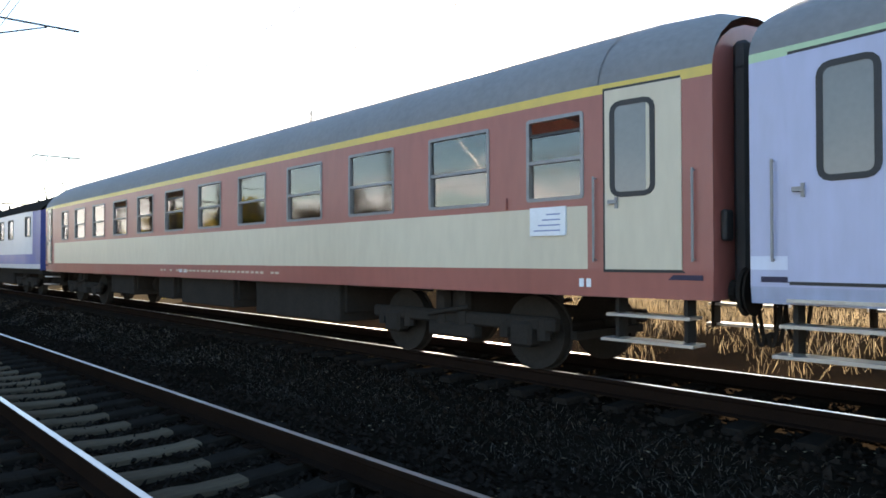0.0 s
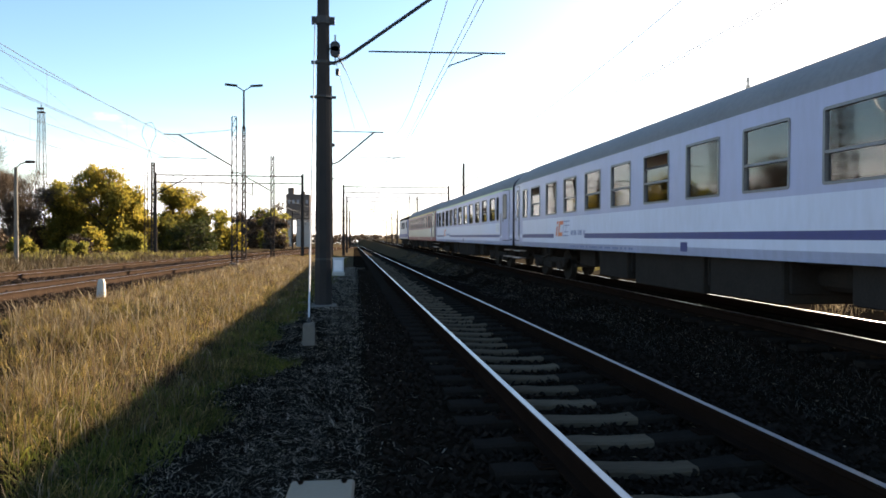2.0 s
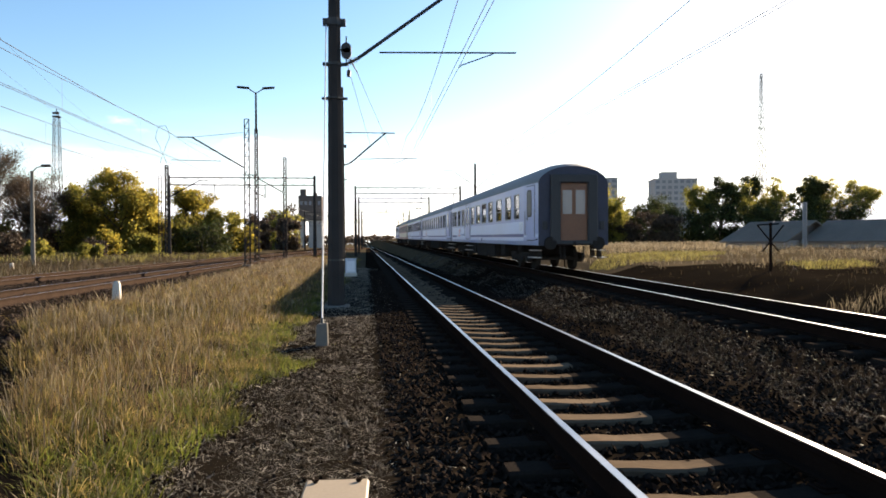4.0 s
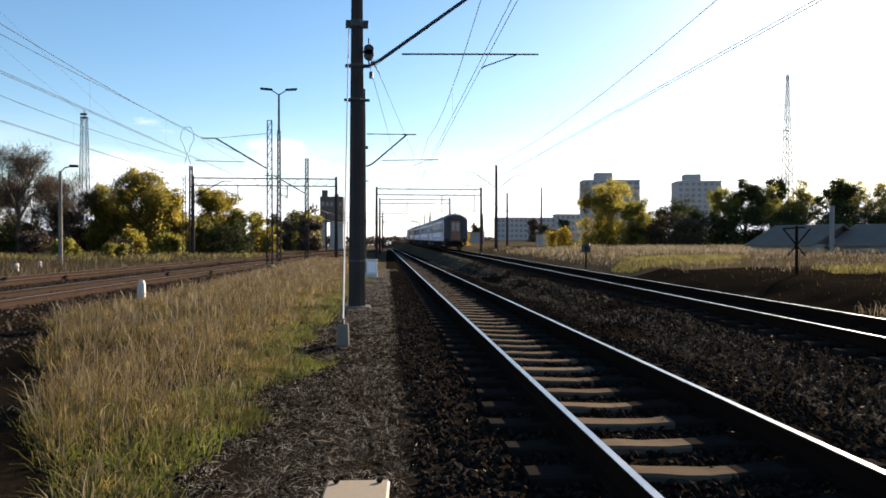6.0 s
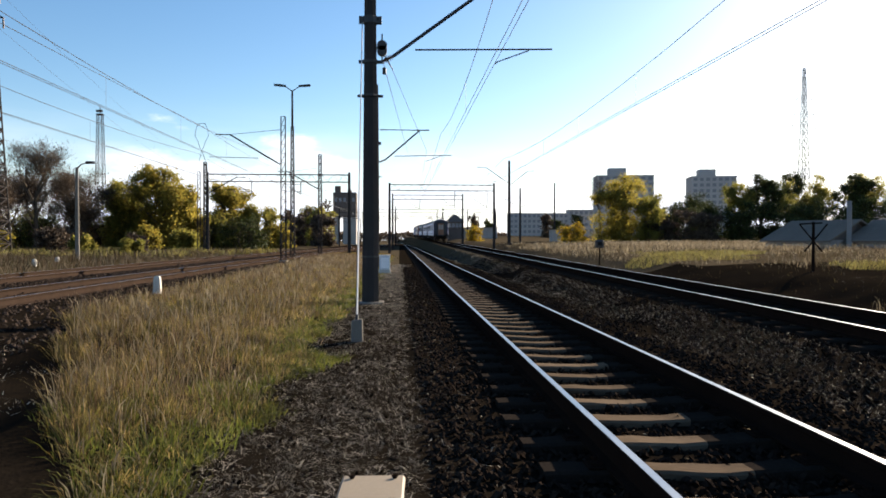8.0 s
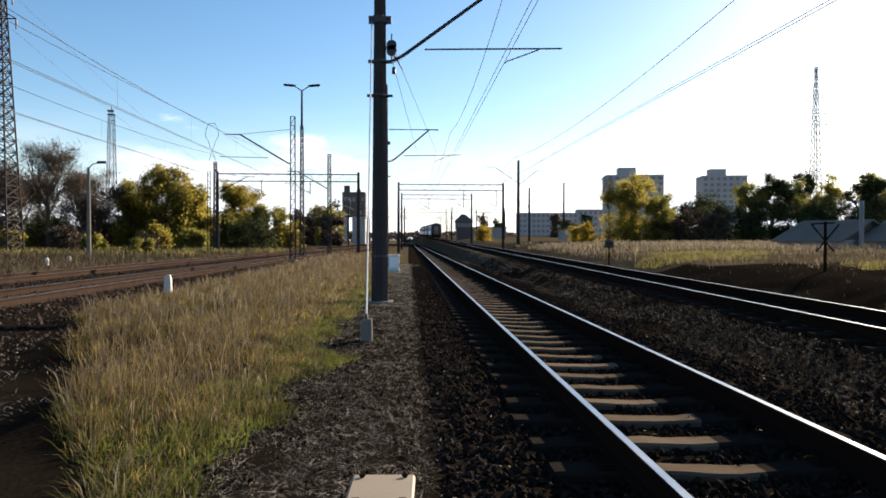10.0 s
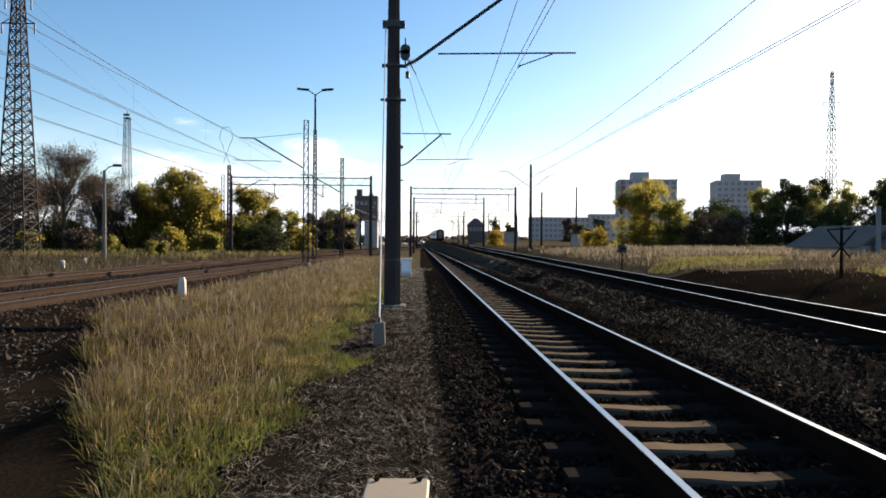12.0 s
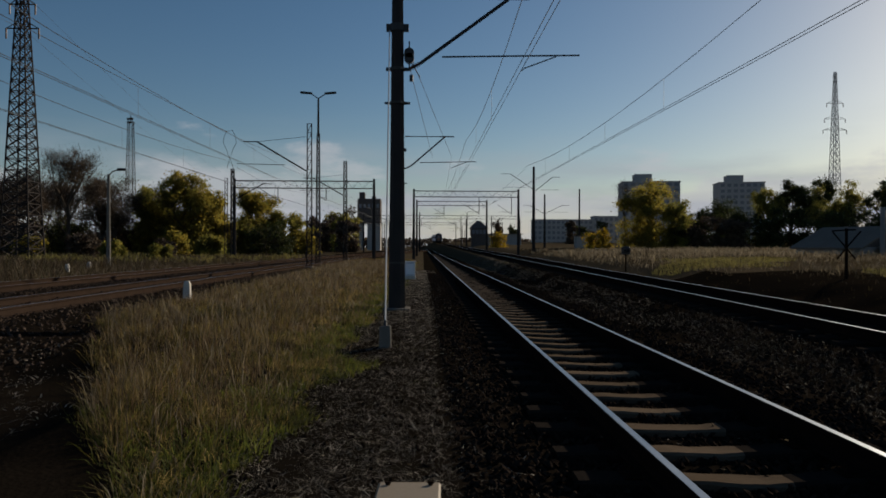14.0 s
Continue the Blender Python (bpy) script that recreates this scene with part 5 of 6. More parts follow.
twin_lamp(-10.05, 55, 0.1, 13.7)
m = thing("lamp_post", -22.2, 45, 0.05, "grey concrete lamp post with a short curved arm", "lamp post")
bm = bmesh.new()
loft(bm, [octagon(0.14, 0, 0, -0.2), octagon(0.09, 0, 0, 6.0)])
part("pole", bm, M_OLDCONC, m)
bm = bmesh.new()
rod(bm, (0, 0, 5.9), (0.25, 0, 6.2), 0.04, seg=6)
rod(bm, (0.25, 0, 6.2), (0.6, 0, 6.3), 0.04, seg=6)
part("arm", bm, M_OLDCONC, m)
bm = bmesh.new()
loft(bm, [[(a, c * w, 6.32 + h) for c, h in ((-1, 0), (0, 0.1), (1, 0), (0, -0.08))] for a, w in ((0.55, 0.06), (0.8, 0.15), (1.1, 0.06))])
part("lamp_head", bm, M_PYLON, m)

# ---- pylons ----
def pylon(x, y, z0, z1, w0, w1, mat, arms, label, panels, leg=0.08):
    m = thing("pylon", x, y, z0, label, "pylon")
    bm = bmesh.new()
    lattice(bm, 0, 0, 0, z1 - z0, w0, w1, panels, leg)
    part("lattice_tower", bm, mat, m)
    for z, reach in arms:
        for s in (-1, 1):
            bm = bmesh.new()
            rod(bm, (0, 0, z - z0), (s * reach, 0, z - z0), 0.06, seg=4)
            rod(bm, (0, 0, z - z0 + 0.8), (s * reach, 0, z - z0), 0.04, seg=4)
            part("crossarm", bm, mat, m)
            bm = bmesh.new()
            rod(bm, (s * reach, 0, z - z0), (s * reach, 0, z - z0 - 0.9), 0.07, seg=6)
            part("insulator", bm, M_CERAMIC, m)
    return m


pylon(-36.5, 60, 0.1, 23.5, 2.5, 0.6, M_PYLON, ((20.3, 1.4), (22.4, 1.1)), "dark steel lattice pylon", 24)
pylon(-40.0, 90, 0.0, 17.6, 1.25, 0.6, M_PYLON, (), "grey slender lattice lighting tower with a lamp cluster", 16, 0.04)
bm = bmesh.new()
cl = thing("lamp_cluster", -40.0, 90, 17.6, "dark lamp cluster on the lattice tower", "floodlight")
box(bm, -0.40, 0.40, -0.40, 0.40, -0.05, 0.06, 0.02)
for lx in (-0.26, 0.0, 0.26):
    rod(bm, (lx, -0.30, 0.40), (lx, 0.05, 0.52), 0.15, 0.09, 8)
    rod(bm, (lx, 0.0, 0.05), (lx, 0.0, 0.5), 0.03, seg=5)
rod(bm, (0, 0, 0.05), (0, 0, 0.95), 0.05, seg=6)
part("lamp_housing", bm, M_PYLON, cl)
pylon(91.3, 150, 1.2, 41.0, 2.5, 0.45, M_GALV, ((30.5, 2.4), (34.0, 1.9), (28.0, 2.7)), "pale steel lattice pylon above the trees", 24, 0.075)

# ---- signals and small trackside posts ----
sg = thing("colour_light_signal", -23.4, 35, 0.0, "white signal post with a black hooded head", "signal")
bm = bmesh.new()
rod(bm, (0, 0, -0.2), (0, 0, 3.0), 0.07, seg=8)
part("pole", bm, M_WHITE, sg)
bm = bmesh.new()
box(bm, -0.22, 0.22, -0.12, 0.12, 2.6, 3.9, 0.1)
part("signal_head", bm, M_RUBBER, sg)
for z in (2.9, 3.25, 3.6):
    bm = bmesh.new()
    rod(bm, (0, -0.12, z), (0, -0.3, z), 0.11, seg=10, caps=False)
    part("hood", bm, M_RUBBER, sg)

xp = thing("cross_braced_post", 14.4, 25, 0.05, "dark steel post with an X-shaped brace", "post")
bm = bmesh.new()
rod(bm, (0, 0, -0.3), (0, 0, 2.05), 0.06, 0.05, 6)
part("pole", bm, M_RUST, xp)
for s in (-1, 1):
    bm = bmesh.new()
    rod(bm, (-s * 0.55, 0, 1.95), (s * 0.35, 0, 0.9), 0.03, seg=5)
    part("brace", bm, M_RUST, xp)
bm = bmesh.new()
rod(bm, (-0.55, 0, 1.95), (0.35, 0, 2.0), 0.03, seg=5)
part("crossbar", bm, M_RUST, xp)

dw = thing("dwarf_signal", 10.55, 40, 0.2, "small black hooded dwarf signal on a short post", "signal")
bm = bmesh.new()
rod(bm, (0, 0, -0.3), (0, 0, 0.75), 0.045, seg=6)
part("pole", bm, M_RUST, dw)
bm = bmesh.new()
box(bm, -0.26, 0.26, -0.10, 0.10, 0.72, 1.22, 0.06)
part("signal_head", bm, M_RUBBER, dw)
for dx in (-0.12, 0.12):
    bm = bmesh.new()
    rod(bm, (dx, -0.10, 0.98), (dx, -0.26, 0.98), 0.10, seg=10, caps=False)
    part("hood", bm, M_RUBBER, dw)

for x, y, lab in ((-20.2, 36, "white painted marker stone beyond the yard"), (-21.5, 41, "low rusty point motor beside the yard track")):
    p = thing("marker_stone", x, y, 0.0, lab, "marker post")
    bm = bmesh.new()
    loft(bm, [octagon(0.13, 0, 0, -0.1), octagon(0.12, 0, 0, 0.3), octagon(0.07, 0, 0, 0.4)])
    part("stone", bm, M_CONC, p)

# ---- wires ----
def wire(name, pts, r, label="", sag=0.0, parent=None):
    """A hanging wire through supports, with its sag."""
    verts = []
    for a, b in zip(pts, pts[1:]):
        for k in range(8):
            t = k / 8
            verts.append((a[0] + (b[0] - a[0]) * t, a[1] + (b[1] - a[1]) * t, a[2] + (b[2] - a[2]) * t - 4 * sag * t * (1 - t)))
    verts.append(pts[-1])
    bm = bmesh.new()
    loft(bm, [[(x + r * math.cos(k * 1.5708), y, z + r * math.sin(k * 1.5708)) for k in range(4)] for x, y, z in verts])
    ob = part(name, bm, M_WIRE, parent)
    return ob if parent else tagged(ob, label, "wire", "feeder wires")


def catenary(xa, zc, zm, ys, label, x_of=lambda y: 0.0, z_of=lambda y: 0.0, twin=0.06):
    """The overhead line of one track: contact wires, messenger wire and droppers."""
    line = thing("overhead_line", label=label, category="overhead wire", group="overhead lines")
    for k in (-twin, twin):
        wire("contact_wire", [(xa + k + x_of(y), y, zc + z_of(y)) for y in ys], 0.009, parent=line)
    wire("messenger_wire", [(xa + x_of(y), y, zm + z_of(y)) for y in ys], 0.011, sag=0.55, parent=line)
    for a, b in zip(ys, ys[1:]):
        n = max(3, int((b - a) / 6.5))
        if a > 120:
            continue
        for i in range(1, n):
            t = i / n
            y = a + (b - a) * t
            z = zm - 4 * 0.55 * t * (1 - t)
            bm = bmesh.new()
            rod(bm, (xa + x_of(y), y, zc + z_of(y)), (xa + x_of(y), y, z + z_of(y)), 0.005, seg=3)
            part("dropper_wire", bm, M_WIRE, line)
    return line


near_line = catenary(0.95, 5.98, 7.62, (-38, 17.4, 39.3, 87, 112, 165, 235), "thin dark overhead wires of the near line")
catenary(TRACK2_X, 5.42, 6.72, (-40, 14, 48, 86, 112, 165, 235), "thin dark overhead wires of the running line", z_of=lambda y: z_line2(y) * 0.9)
yard_line = catenary(-11.0, 5.6, 7.2, (-30, 8, 44.5, 71, 110, 165), "thin dark overhead wires of the yard", x_of=x_yard)
catenary(-14.8, 5.6, 7.0, (-30, 8, 44.5, 71, 110, 165), "thin dark overhead wires of the yard", x_of=x_yard)
wire("anchor_wire", [(-1.9, 17.3, 5.95), (-1.0, 39.3, 6.5)], 0.008, parent=near_line)
wire("anchor_wire", [(-1.9, 17.3, 6.3), (0.1, 39.3, 6.6), (0.9, 87, 6.2)], 0.008, parent=near_line)
wire("feeder_wire", [(-14.6, -20, 8.7), (-13.5, 42, 8.35), (-12.9, 71, 8.5)], 0.012, "thin dark feeder wire along the yard", 0.4)
wire("feeder_wire", [(-24, -10, 14), (-36.5, 60, 20.3), (-60, 190, 20)], 0.014, "thin dark power line to the pylon", 1.0)
wire("feeder_wire", [(-22, -10, 15), (-35.4, 60, 22.4), (-58, 190, 22)], 0.014, "thin dark power line to the pylon", 1.0)
# hanging loop where two wires are joined
ring = [(-13.5 + 0.42 * math.sin(math.tau * k / 12) * (1 if abs(k - 6) > 2 else 0.55), 42.0 + 0.02 * k, 7.75 + 0.85 * math.cos(math.tau * k / 12)) for k in range(1, 12)]
ring = [(-13.62, 42, 6.2)] + ring[5::-1] + ring[:4:-1] + [(-13.3, 42.2, 6.2)]
wire("jumper_loop", ring, 0.014, parent=yard_line)

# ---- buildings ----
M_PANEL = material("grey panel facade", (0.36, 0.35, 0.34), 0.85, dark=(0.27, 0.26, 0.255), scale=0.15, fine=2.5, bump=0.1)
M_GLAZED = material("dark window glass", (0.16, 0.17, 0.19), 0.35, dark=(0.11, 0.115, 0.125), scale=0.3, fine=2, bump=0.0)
M_BRICKDARK = material("sooty brick", (0.12, 0.10, 0.09), 0.9, dark=(0.07, 0.058, 0.05), scale=0.5, fine=8, bump=0.3)
M_SLATE = material("old grey-brown sheet roofing", (0.17, 0.145, 0.12), 0.9, dark=(0.095, 0.08, 0.068), scale=0.6, fine=9, bump=0.3, stretch=(1, 0.3, 1))
M_PLASTER = material("pale plaster wall", (0.34, 0.32, 0.30), 0.9, dark=(0.22, 0.21, 0.19), scale=0.5, fine=12, bump=0.2)


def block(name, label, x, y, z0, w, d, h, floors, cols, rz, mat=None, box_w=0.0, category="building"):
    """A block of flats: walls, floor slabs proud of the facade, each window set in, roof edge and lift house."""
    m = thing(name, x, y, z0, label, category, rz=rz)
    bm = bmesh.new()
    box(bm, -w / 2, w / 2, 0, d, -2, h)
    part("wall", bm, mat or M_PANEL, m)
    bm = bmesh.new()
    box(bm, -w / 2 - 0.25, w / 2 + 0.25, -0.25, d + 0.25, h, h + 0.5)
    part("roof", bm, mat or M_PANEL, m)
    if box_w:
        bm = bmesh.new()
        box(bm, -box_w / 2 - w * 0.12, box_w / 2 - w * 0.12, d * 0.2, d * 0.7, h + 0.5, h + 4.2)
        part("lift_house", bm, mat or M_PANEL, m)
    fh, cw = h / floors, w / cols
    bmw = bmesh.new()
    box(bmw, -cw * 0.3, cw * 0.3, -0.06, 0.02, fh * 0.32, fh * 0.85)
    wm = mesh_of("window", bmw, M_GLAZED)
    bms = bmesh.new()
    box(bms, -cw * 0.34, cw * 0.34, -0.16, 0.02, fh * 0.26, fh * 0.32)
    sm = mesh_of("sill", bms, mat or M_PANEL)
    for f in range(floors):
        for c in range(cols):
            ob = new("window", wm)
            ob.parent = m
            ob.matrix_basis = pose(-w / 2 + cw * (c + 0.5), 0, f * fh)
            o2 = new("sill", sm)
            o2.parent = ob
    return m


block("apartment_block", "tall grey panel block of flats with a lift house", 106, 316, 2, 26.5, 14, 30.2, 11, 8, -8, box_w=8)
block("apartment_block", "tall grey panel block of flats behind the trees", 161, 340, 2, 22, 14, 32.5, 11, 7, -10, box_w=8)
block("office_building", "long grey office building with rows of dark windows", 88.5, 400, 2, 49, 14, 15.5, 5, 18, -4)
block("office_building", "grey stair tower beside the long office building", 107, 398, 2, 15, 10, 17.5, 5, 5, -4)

el = thing("grain_elevator", -21.6, 250, 0.5, "dark industrial silo tower with a pale lower part", "industrial building")
bm = bmesh.new()
box(bm, -4.2, 4.2, 0, 8, 9.5, 18.6, 0.1)
box(bm, -3.6, -1.6, 1, 4, 18.6, 21)
box(bm, 1.0, 2.4, 1, 4, 18.6, 19.6)
part("head_house", bm, M_BRICKDARK, el)
bm = bmesh.new()
box(bm, -0.6, 4.2, 0.5, 7.5, -1, 9.5)
box(bm, -4.2, -2.4, 0.5, 7.5, -1, 9.5)
part("silo_wall", bm, M_PLASTER, el)
for k in range(5):
    bm = bmesh.new()
    box(bm, -3.6 + 1.6 * k, -2.7 + 1.6 * k, -0.05, 0.05, 15.2, 16.6)
    part("window", bm, M_GLAZED, el)

cb = thing("signal_cabin", 13.35, 180, 1.9, "dark two-storey signal cabin with a hipped roof", "signal box")
bm = bmesh.new()
box(bm, -1.9, 1.9, 0, 4, -0.5, 2.4)
part("base_wall", bm, M_BRICKDARK, cb)
bm = bmesh.new()
box(bm, -2.1, 2.1, -0.2, 4.2, 2.4, 4.4)
part("upper_wall", bm, M_BRICKDARK, cb)
for k in range(4):
    bm = bmesh.new()
    box(bm, -1.9 + k * 1.0, -1.1 + k * 1.0, -0.24, -0.18, 3.0, 4.1)
    part("window", bm, M_GLAZED, cb)
bm = bmesh.new()
v = [bm.verts.new(p) for p in ((-2.6, -0.7, 4.4), (2.6, -0.7, 4.4), (2.6, 4.7, 4.4), (-2.6, 4.7, 4.4), (-0.5, 2, 6.5), (0.5, 2, 6.5))]
for f in ((0, 1, 5, 4), (1, 2, 5), (2, 3, 4, 5), (3, 0, 4), (3, 2, 1, 0)):
    bm.faces.new([v[i] for i in f])
part("roof", bm, M_BRICKDARK, cb)
an = thing("station_annex", 19.5, 182, 1.9, "long low pale building beside the signal cabin", "building")
bm = bmesh.new()
box(bm, -3.6, 5.5, 0, 4, -0.5, 2.9)
part("wall", bm, M_PLASTER, an)
bm = bmesh.new()
box(bm, -3.9, 5.8, -0.3, 4.3, 2.9, 3.1)
part("roof", bm, M_SLATE, an)


def shed(x, y, z0, w, d, eave, ridge, rz, label):
    m = thing("shed", x, y, z0, label, "shed", "low sheds", rz=rz)
    bm = bmesh.new()
    box(bm, 0, w, 0, d, -1.0, eave)
    part("wall", bm, M_PLASTER, m)
    bm = bmesh.new()
    o = 0.4
    a = [(-o, -o, eave - 0.05), (-o, d / 2, ridge), (-o, d + o, eave - 0.05), (-o, d + o, eave - 0.2), (-o, d / 2, ridge - 0.15), (-o, -o, eave - 0.2)]
    loft(bm, [a, [(w + o, yy, zz) for _, yy, zz in a]])
    part("roof", bm, M_SLATE, m, "weathered sheet roof")
    for xx in (0.0, w - 0.12):
        bm = bmesh.new()
        v = [bm.verts.new(p) for p in ((xx, 0, eave - 0.2), (xx, d / 2, ridge - 0.16), (xx, d, eave - 0.2))]
        bm.faces.new(v)
        part("gable", bm, M_BRICKDARK, m)
    for k in range(int(w / 4)):
        bm = bmesh.new()
        box(bm, 1.2 + 4 * k, 2.4 + 4 * k, -0.05, 0.05, 0.5, eave - 0.4)
        part("window", bm, M_GLAZED, m)
    return m


shed(32.1, 60, -0.2, 5.5, 10, 1.65, 3.5, -60, "low shed with a weathered grey sheet roof")
shed(37.4, 56, -0.2, 16, 10, 1.65, 3.5, -60, "long low shed with a weathered grey sheet roof")
ch = thing("chimney_pipe", 35.9, 54, 0.3, "grey upright vent pipe before the sheds", "chimney")
bm = bmesh.new()
rod(bm, (0, 0, -0.3), (0, 0, 4.4), 0.2, 0.19, 10)
part("pipe", bm, M_GALV, ch)
hut = thing("relay_hut", 21.5, 98, 0.9, "small pale relay hut at the foot of a post", "hut")
bm = bmesh.new()
box(bm, -0.9, 0.9, -0.7, 0.7, -0.3, 2.0, 0.03)
part("wall", bm, M_PLASTER, hut)
bm = bmesh.new()
box(bm, -1.05, 1.05, -0.85, 0.85, 2.0, 2.15, 0.03)
part("roof", bm, M_SLATE, hut)
# ---- trees and undergrowth ----
M_BARK = material("grey-brown bark", (0.085, 0.068, 0.052), 0.95, dark=(0.04, 0.032, 0.025), scale=3, fine=30, bump=0.6)
L_GOLD = foliage("golden autumn leaves", [(0.22, 0.185, 0.035), (0.31, 0.235, 0.04), (0.15, 0.15, 0.03), (0.36, 0.255, 0.04), (0.12, 0.125, 0.028)], 0.68, 0.5, 0.35)
L_OLIVE = foliage("olive green leaves", [(0.14, 0.14, 0.03), (0.21, 0.19, 0.04), (0.17, 0.16, 0.034), (0.27, 0.21, 0.045)], 0.68, 0.5, 0.35)
L_DARK = foliage("dark green leaves", [(0.03, 0.045, 0.012), (0.05, 0.06, 0.015), (0.022, 0.03, 0.01), (0.08, 0.075, 0.02)], 0.35)
L_BROWN = foliage("sparse brown leaves", [(0.06, 0.042, 0.03), (0.095, 0.066, 0.042), (0.034, 0.026, 0.02)], 0.25)
L_YELLOW = foliage("bright yellow leaves", [(0.34, 0.23, 0.02), (0.42, 0.27, 0.025), (0.24, 0.18, 0.02)], 0.5)


def tree(name, x, y, z0, height, spread_r, leaf_mat, leaves, leaf_size, label, seed, bare=0.0, crown_low=0.25, trunks=1):
    """Trunk, forked limbs and twigs, and leaves in loose clumps round the twig ends."""
    rnd = random.Random(seed)
    g = np.random.default_rng(seed)
    m = thing(name, x, y, z0, label, "tree" if name != "bush" else "bush")
    bm = bmesh.new()
    ends = []

    def limb(p, d, length, r, level):
        q = p + d * length
        rod(bm, p, q, r, r * 0.62, seg=6 if level < 2 else 3, caps=False)
        if level >= (5 if bare else 4) or r < 0.008:
            ends.append((q, length))
            return
        for k in range(rnd.choice((2, 3, 3)) if level else rnd.choice((4, 5))):
            a = Vector((rnd.gauss(0, 1), rnd.gauss(0, 1), rnd.gauss(0.35, 0.5)))
            nd = (d * rnd.uniform(0.5, 1.0) + a.normalized() * rnd.uniform(0.5, 0.95)).normalized()
            nd.z = max(nd.z, -0.1)
            limb(p.lerp(q, rnd.uniform(0.55, 1.0)), nd, length * rnd.uniform(0.5, 0.78), r * rnd.uniform(0.42, 0.62), level + 1)
        ends.append((q, length * 0.7))
    for t in range(trunks):
        lean = Vector((rnd.uniform(-0.12, 0.12) * (1 + trunks), rnd.uniform(-0.12, 0.12) * (1 + trunks), 1)).normalized()
        limb(Vector((rnd.uniform(-0.3, 0.3) * (trunks - 1), rnd.uniform(-0.3, 0.3) * (trunks - 1), -0.2)), lean, height * rnd.uniform(0.33, 0.42), height * 0.018 + 0.04, 0)
    # fit the limbs into the crown's size
    big = max(e.z for e, _ in ends)
    wide = max(max(abs(e.x), abs(e.y)) for e, _ in ends)
    sz, sx = height * 0.95 / big, spread_r * 0.92 / wide
    for v in bm.verts:
        k = min(1.0, max(0.0, v.co.z / (height * 0.25)))
        v.co.x *= 1 + (sx - 1) * k
        v.co.y *= 1 + (sx - 1) * k
        v.co.z *= sz
    part("trunk", bm, M_BARK, m)
    if leaves:
        pts = np.array([(e.x * sx, e.y * sx, e.z * sz) for e, _ in ends])
        pts = pts[pts[:, 2] > height * crown_low * 0.8]
        if crown_low < 0.15:
            low = pts.copy()
            low[:, 2] *= g.random(len(low)) * 0.6
            pts = np.concatenate([pts, low])
        pick = g.integers(0, len(pts), leaves)
        rad = spread_r * ((0.15 if bare else 0.10) + 0.17 * g.random(len(pts)))[pick][:, None]
        off = g.normal(0, 0.5, (leaves, 3)) * rad * np.array([1, 1, 0.75])
        c = pts[pick] + off
        c[:, 2] = np.maximum(c[:, 2], 0.1)
        s = leaf_size * (0.6 + 0.8 * g.random((leaves, 1)))
        u = g.normal(0, 1, (leaves, 3))
        narrow = 0.55
        if bare:
            # what is left on these is fine twigs, long and thin, that point outwards and up
            s, narrow = s * 1.9, 0.05
            u = u * 0.55 + off / (np.linalg.norm(off, axis=1)[:, None] + 1e-6) + np.array([0, 0, 0.55])
        u /= np.linalg.norm(u, axis=1)[:, None]
        w = np.cross(u, g.normal(0, 1, (leaves, 3)))
        w /= np.linalg.norm(w, axis=1)[:, None]
        quad = np.stack([c - u * s, c + w * s * narrow, c + u * s, c - w * s * narrow], 1).reshape(-1, 3)
        f = np.arange(leaves * 4).reshape(-1, 4)
        raw_object("crown", quad.tolist(), f.tolist(), leaf_mat, parent=m)
    return m


# beyond the yard: bare brown trees, then golden ones
tree("tree", -31.2, 85, 0.2, 10.8, 4.9, L_GOLD, 30000, 0.13, "golden and olive autumn tree beyond the yard", 3, crown_low=0.1, trunks=2)
tree("tree", -34.6, 86, 0.2, 8.6, 3.6, L_OLIVE, 22000, 0.13, "olive green autumn tree beyond the yard", 4, crown_low=0.1, trunks=2)
tree("tree", -28.2, 84, 0.2, 8.2, 3.2, L_GOLD, 24000, 0.13, "golden autumn tree beyond the yard", 5, crown_low=0.08, trunks=2)
tree("tree", -25.4, 95, 0.3, 9.0, 4.0, L_GOLD, 26000, 0.135, "golden autumn tree beside the yard gantry", 6, crown_low=0.08, trunks=2)
tree("tree", -21.4, 96, 0.3, 6.2, 3.2, L_OLIVE, 19000, 0.135, "olive green bushy tree beside the yard gantry", 7, crown_low=0.05, trunks=3)
tree("bush", -18.6, 94, 0.3, 3.6, 2.4, L_GOLD, 7000, 0.16, "yellow-green bush beside the yard", 8, crown_low=0.02, trunks=4)
tree("bush", -30, 78, 0.1, 3.2, 2.6, L_GOLD, 7000, 0.16, "yellow-green bush beyond the yard", 9, crown_low=0.02, trunks=4)
tree("bush", -26, 77, 0.1, 2.6, 2.2, L_OLIVE, 5500, 0.15, "olive bush beyond the yard", 10, crown_low=0.02, trunks=4)
for i, (x, y, h, r) in enumerate(((-40.2, 75, 12.4, 4.2), (-45.5, 74, 9.6, 4.4), (-48, 70, 9.2, 4.0), (-38.6, 82, 10.0, 3.8), (-43.0, 80, 9.0, 4.2), (-36.5, 90, 8.5, 3.4), (-52, 78, 10, 4.5), (-42.0, 70, 7.5, 3.4), (-34.5, 100, 9, 3.5), (-46.5, 82, 10, 4.6), (-37.5, 76, 7, 3.6), (-55, 72, 9, 4.2), (-50, 86, 11, 4.6), (-44, 92, 11, 4.4), (-40, 100, 10, 4.4))):
    tree("tree", x, y, 0.1, h, r, L_BROWN, 6500, 0.17, "nearly bare brown autumn tree with dense twigs", 30 + i, bare=1.0, crown_low=0.15)
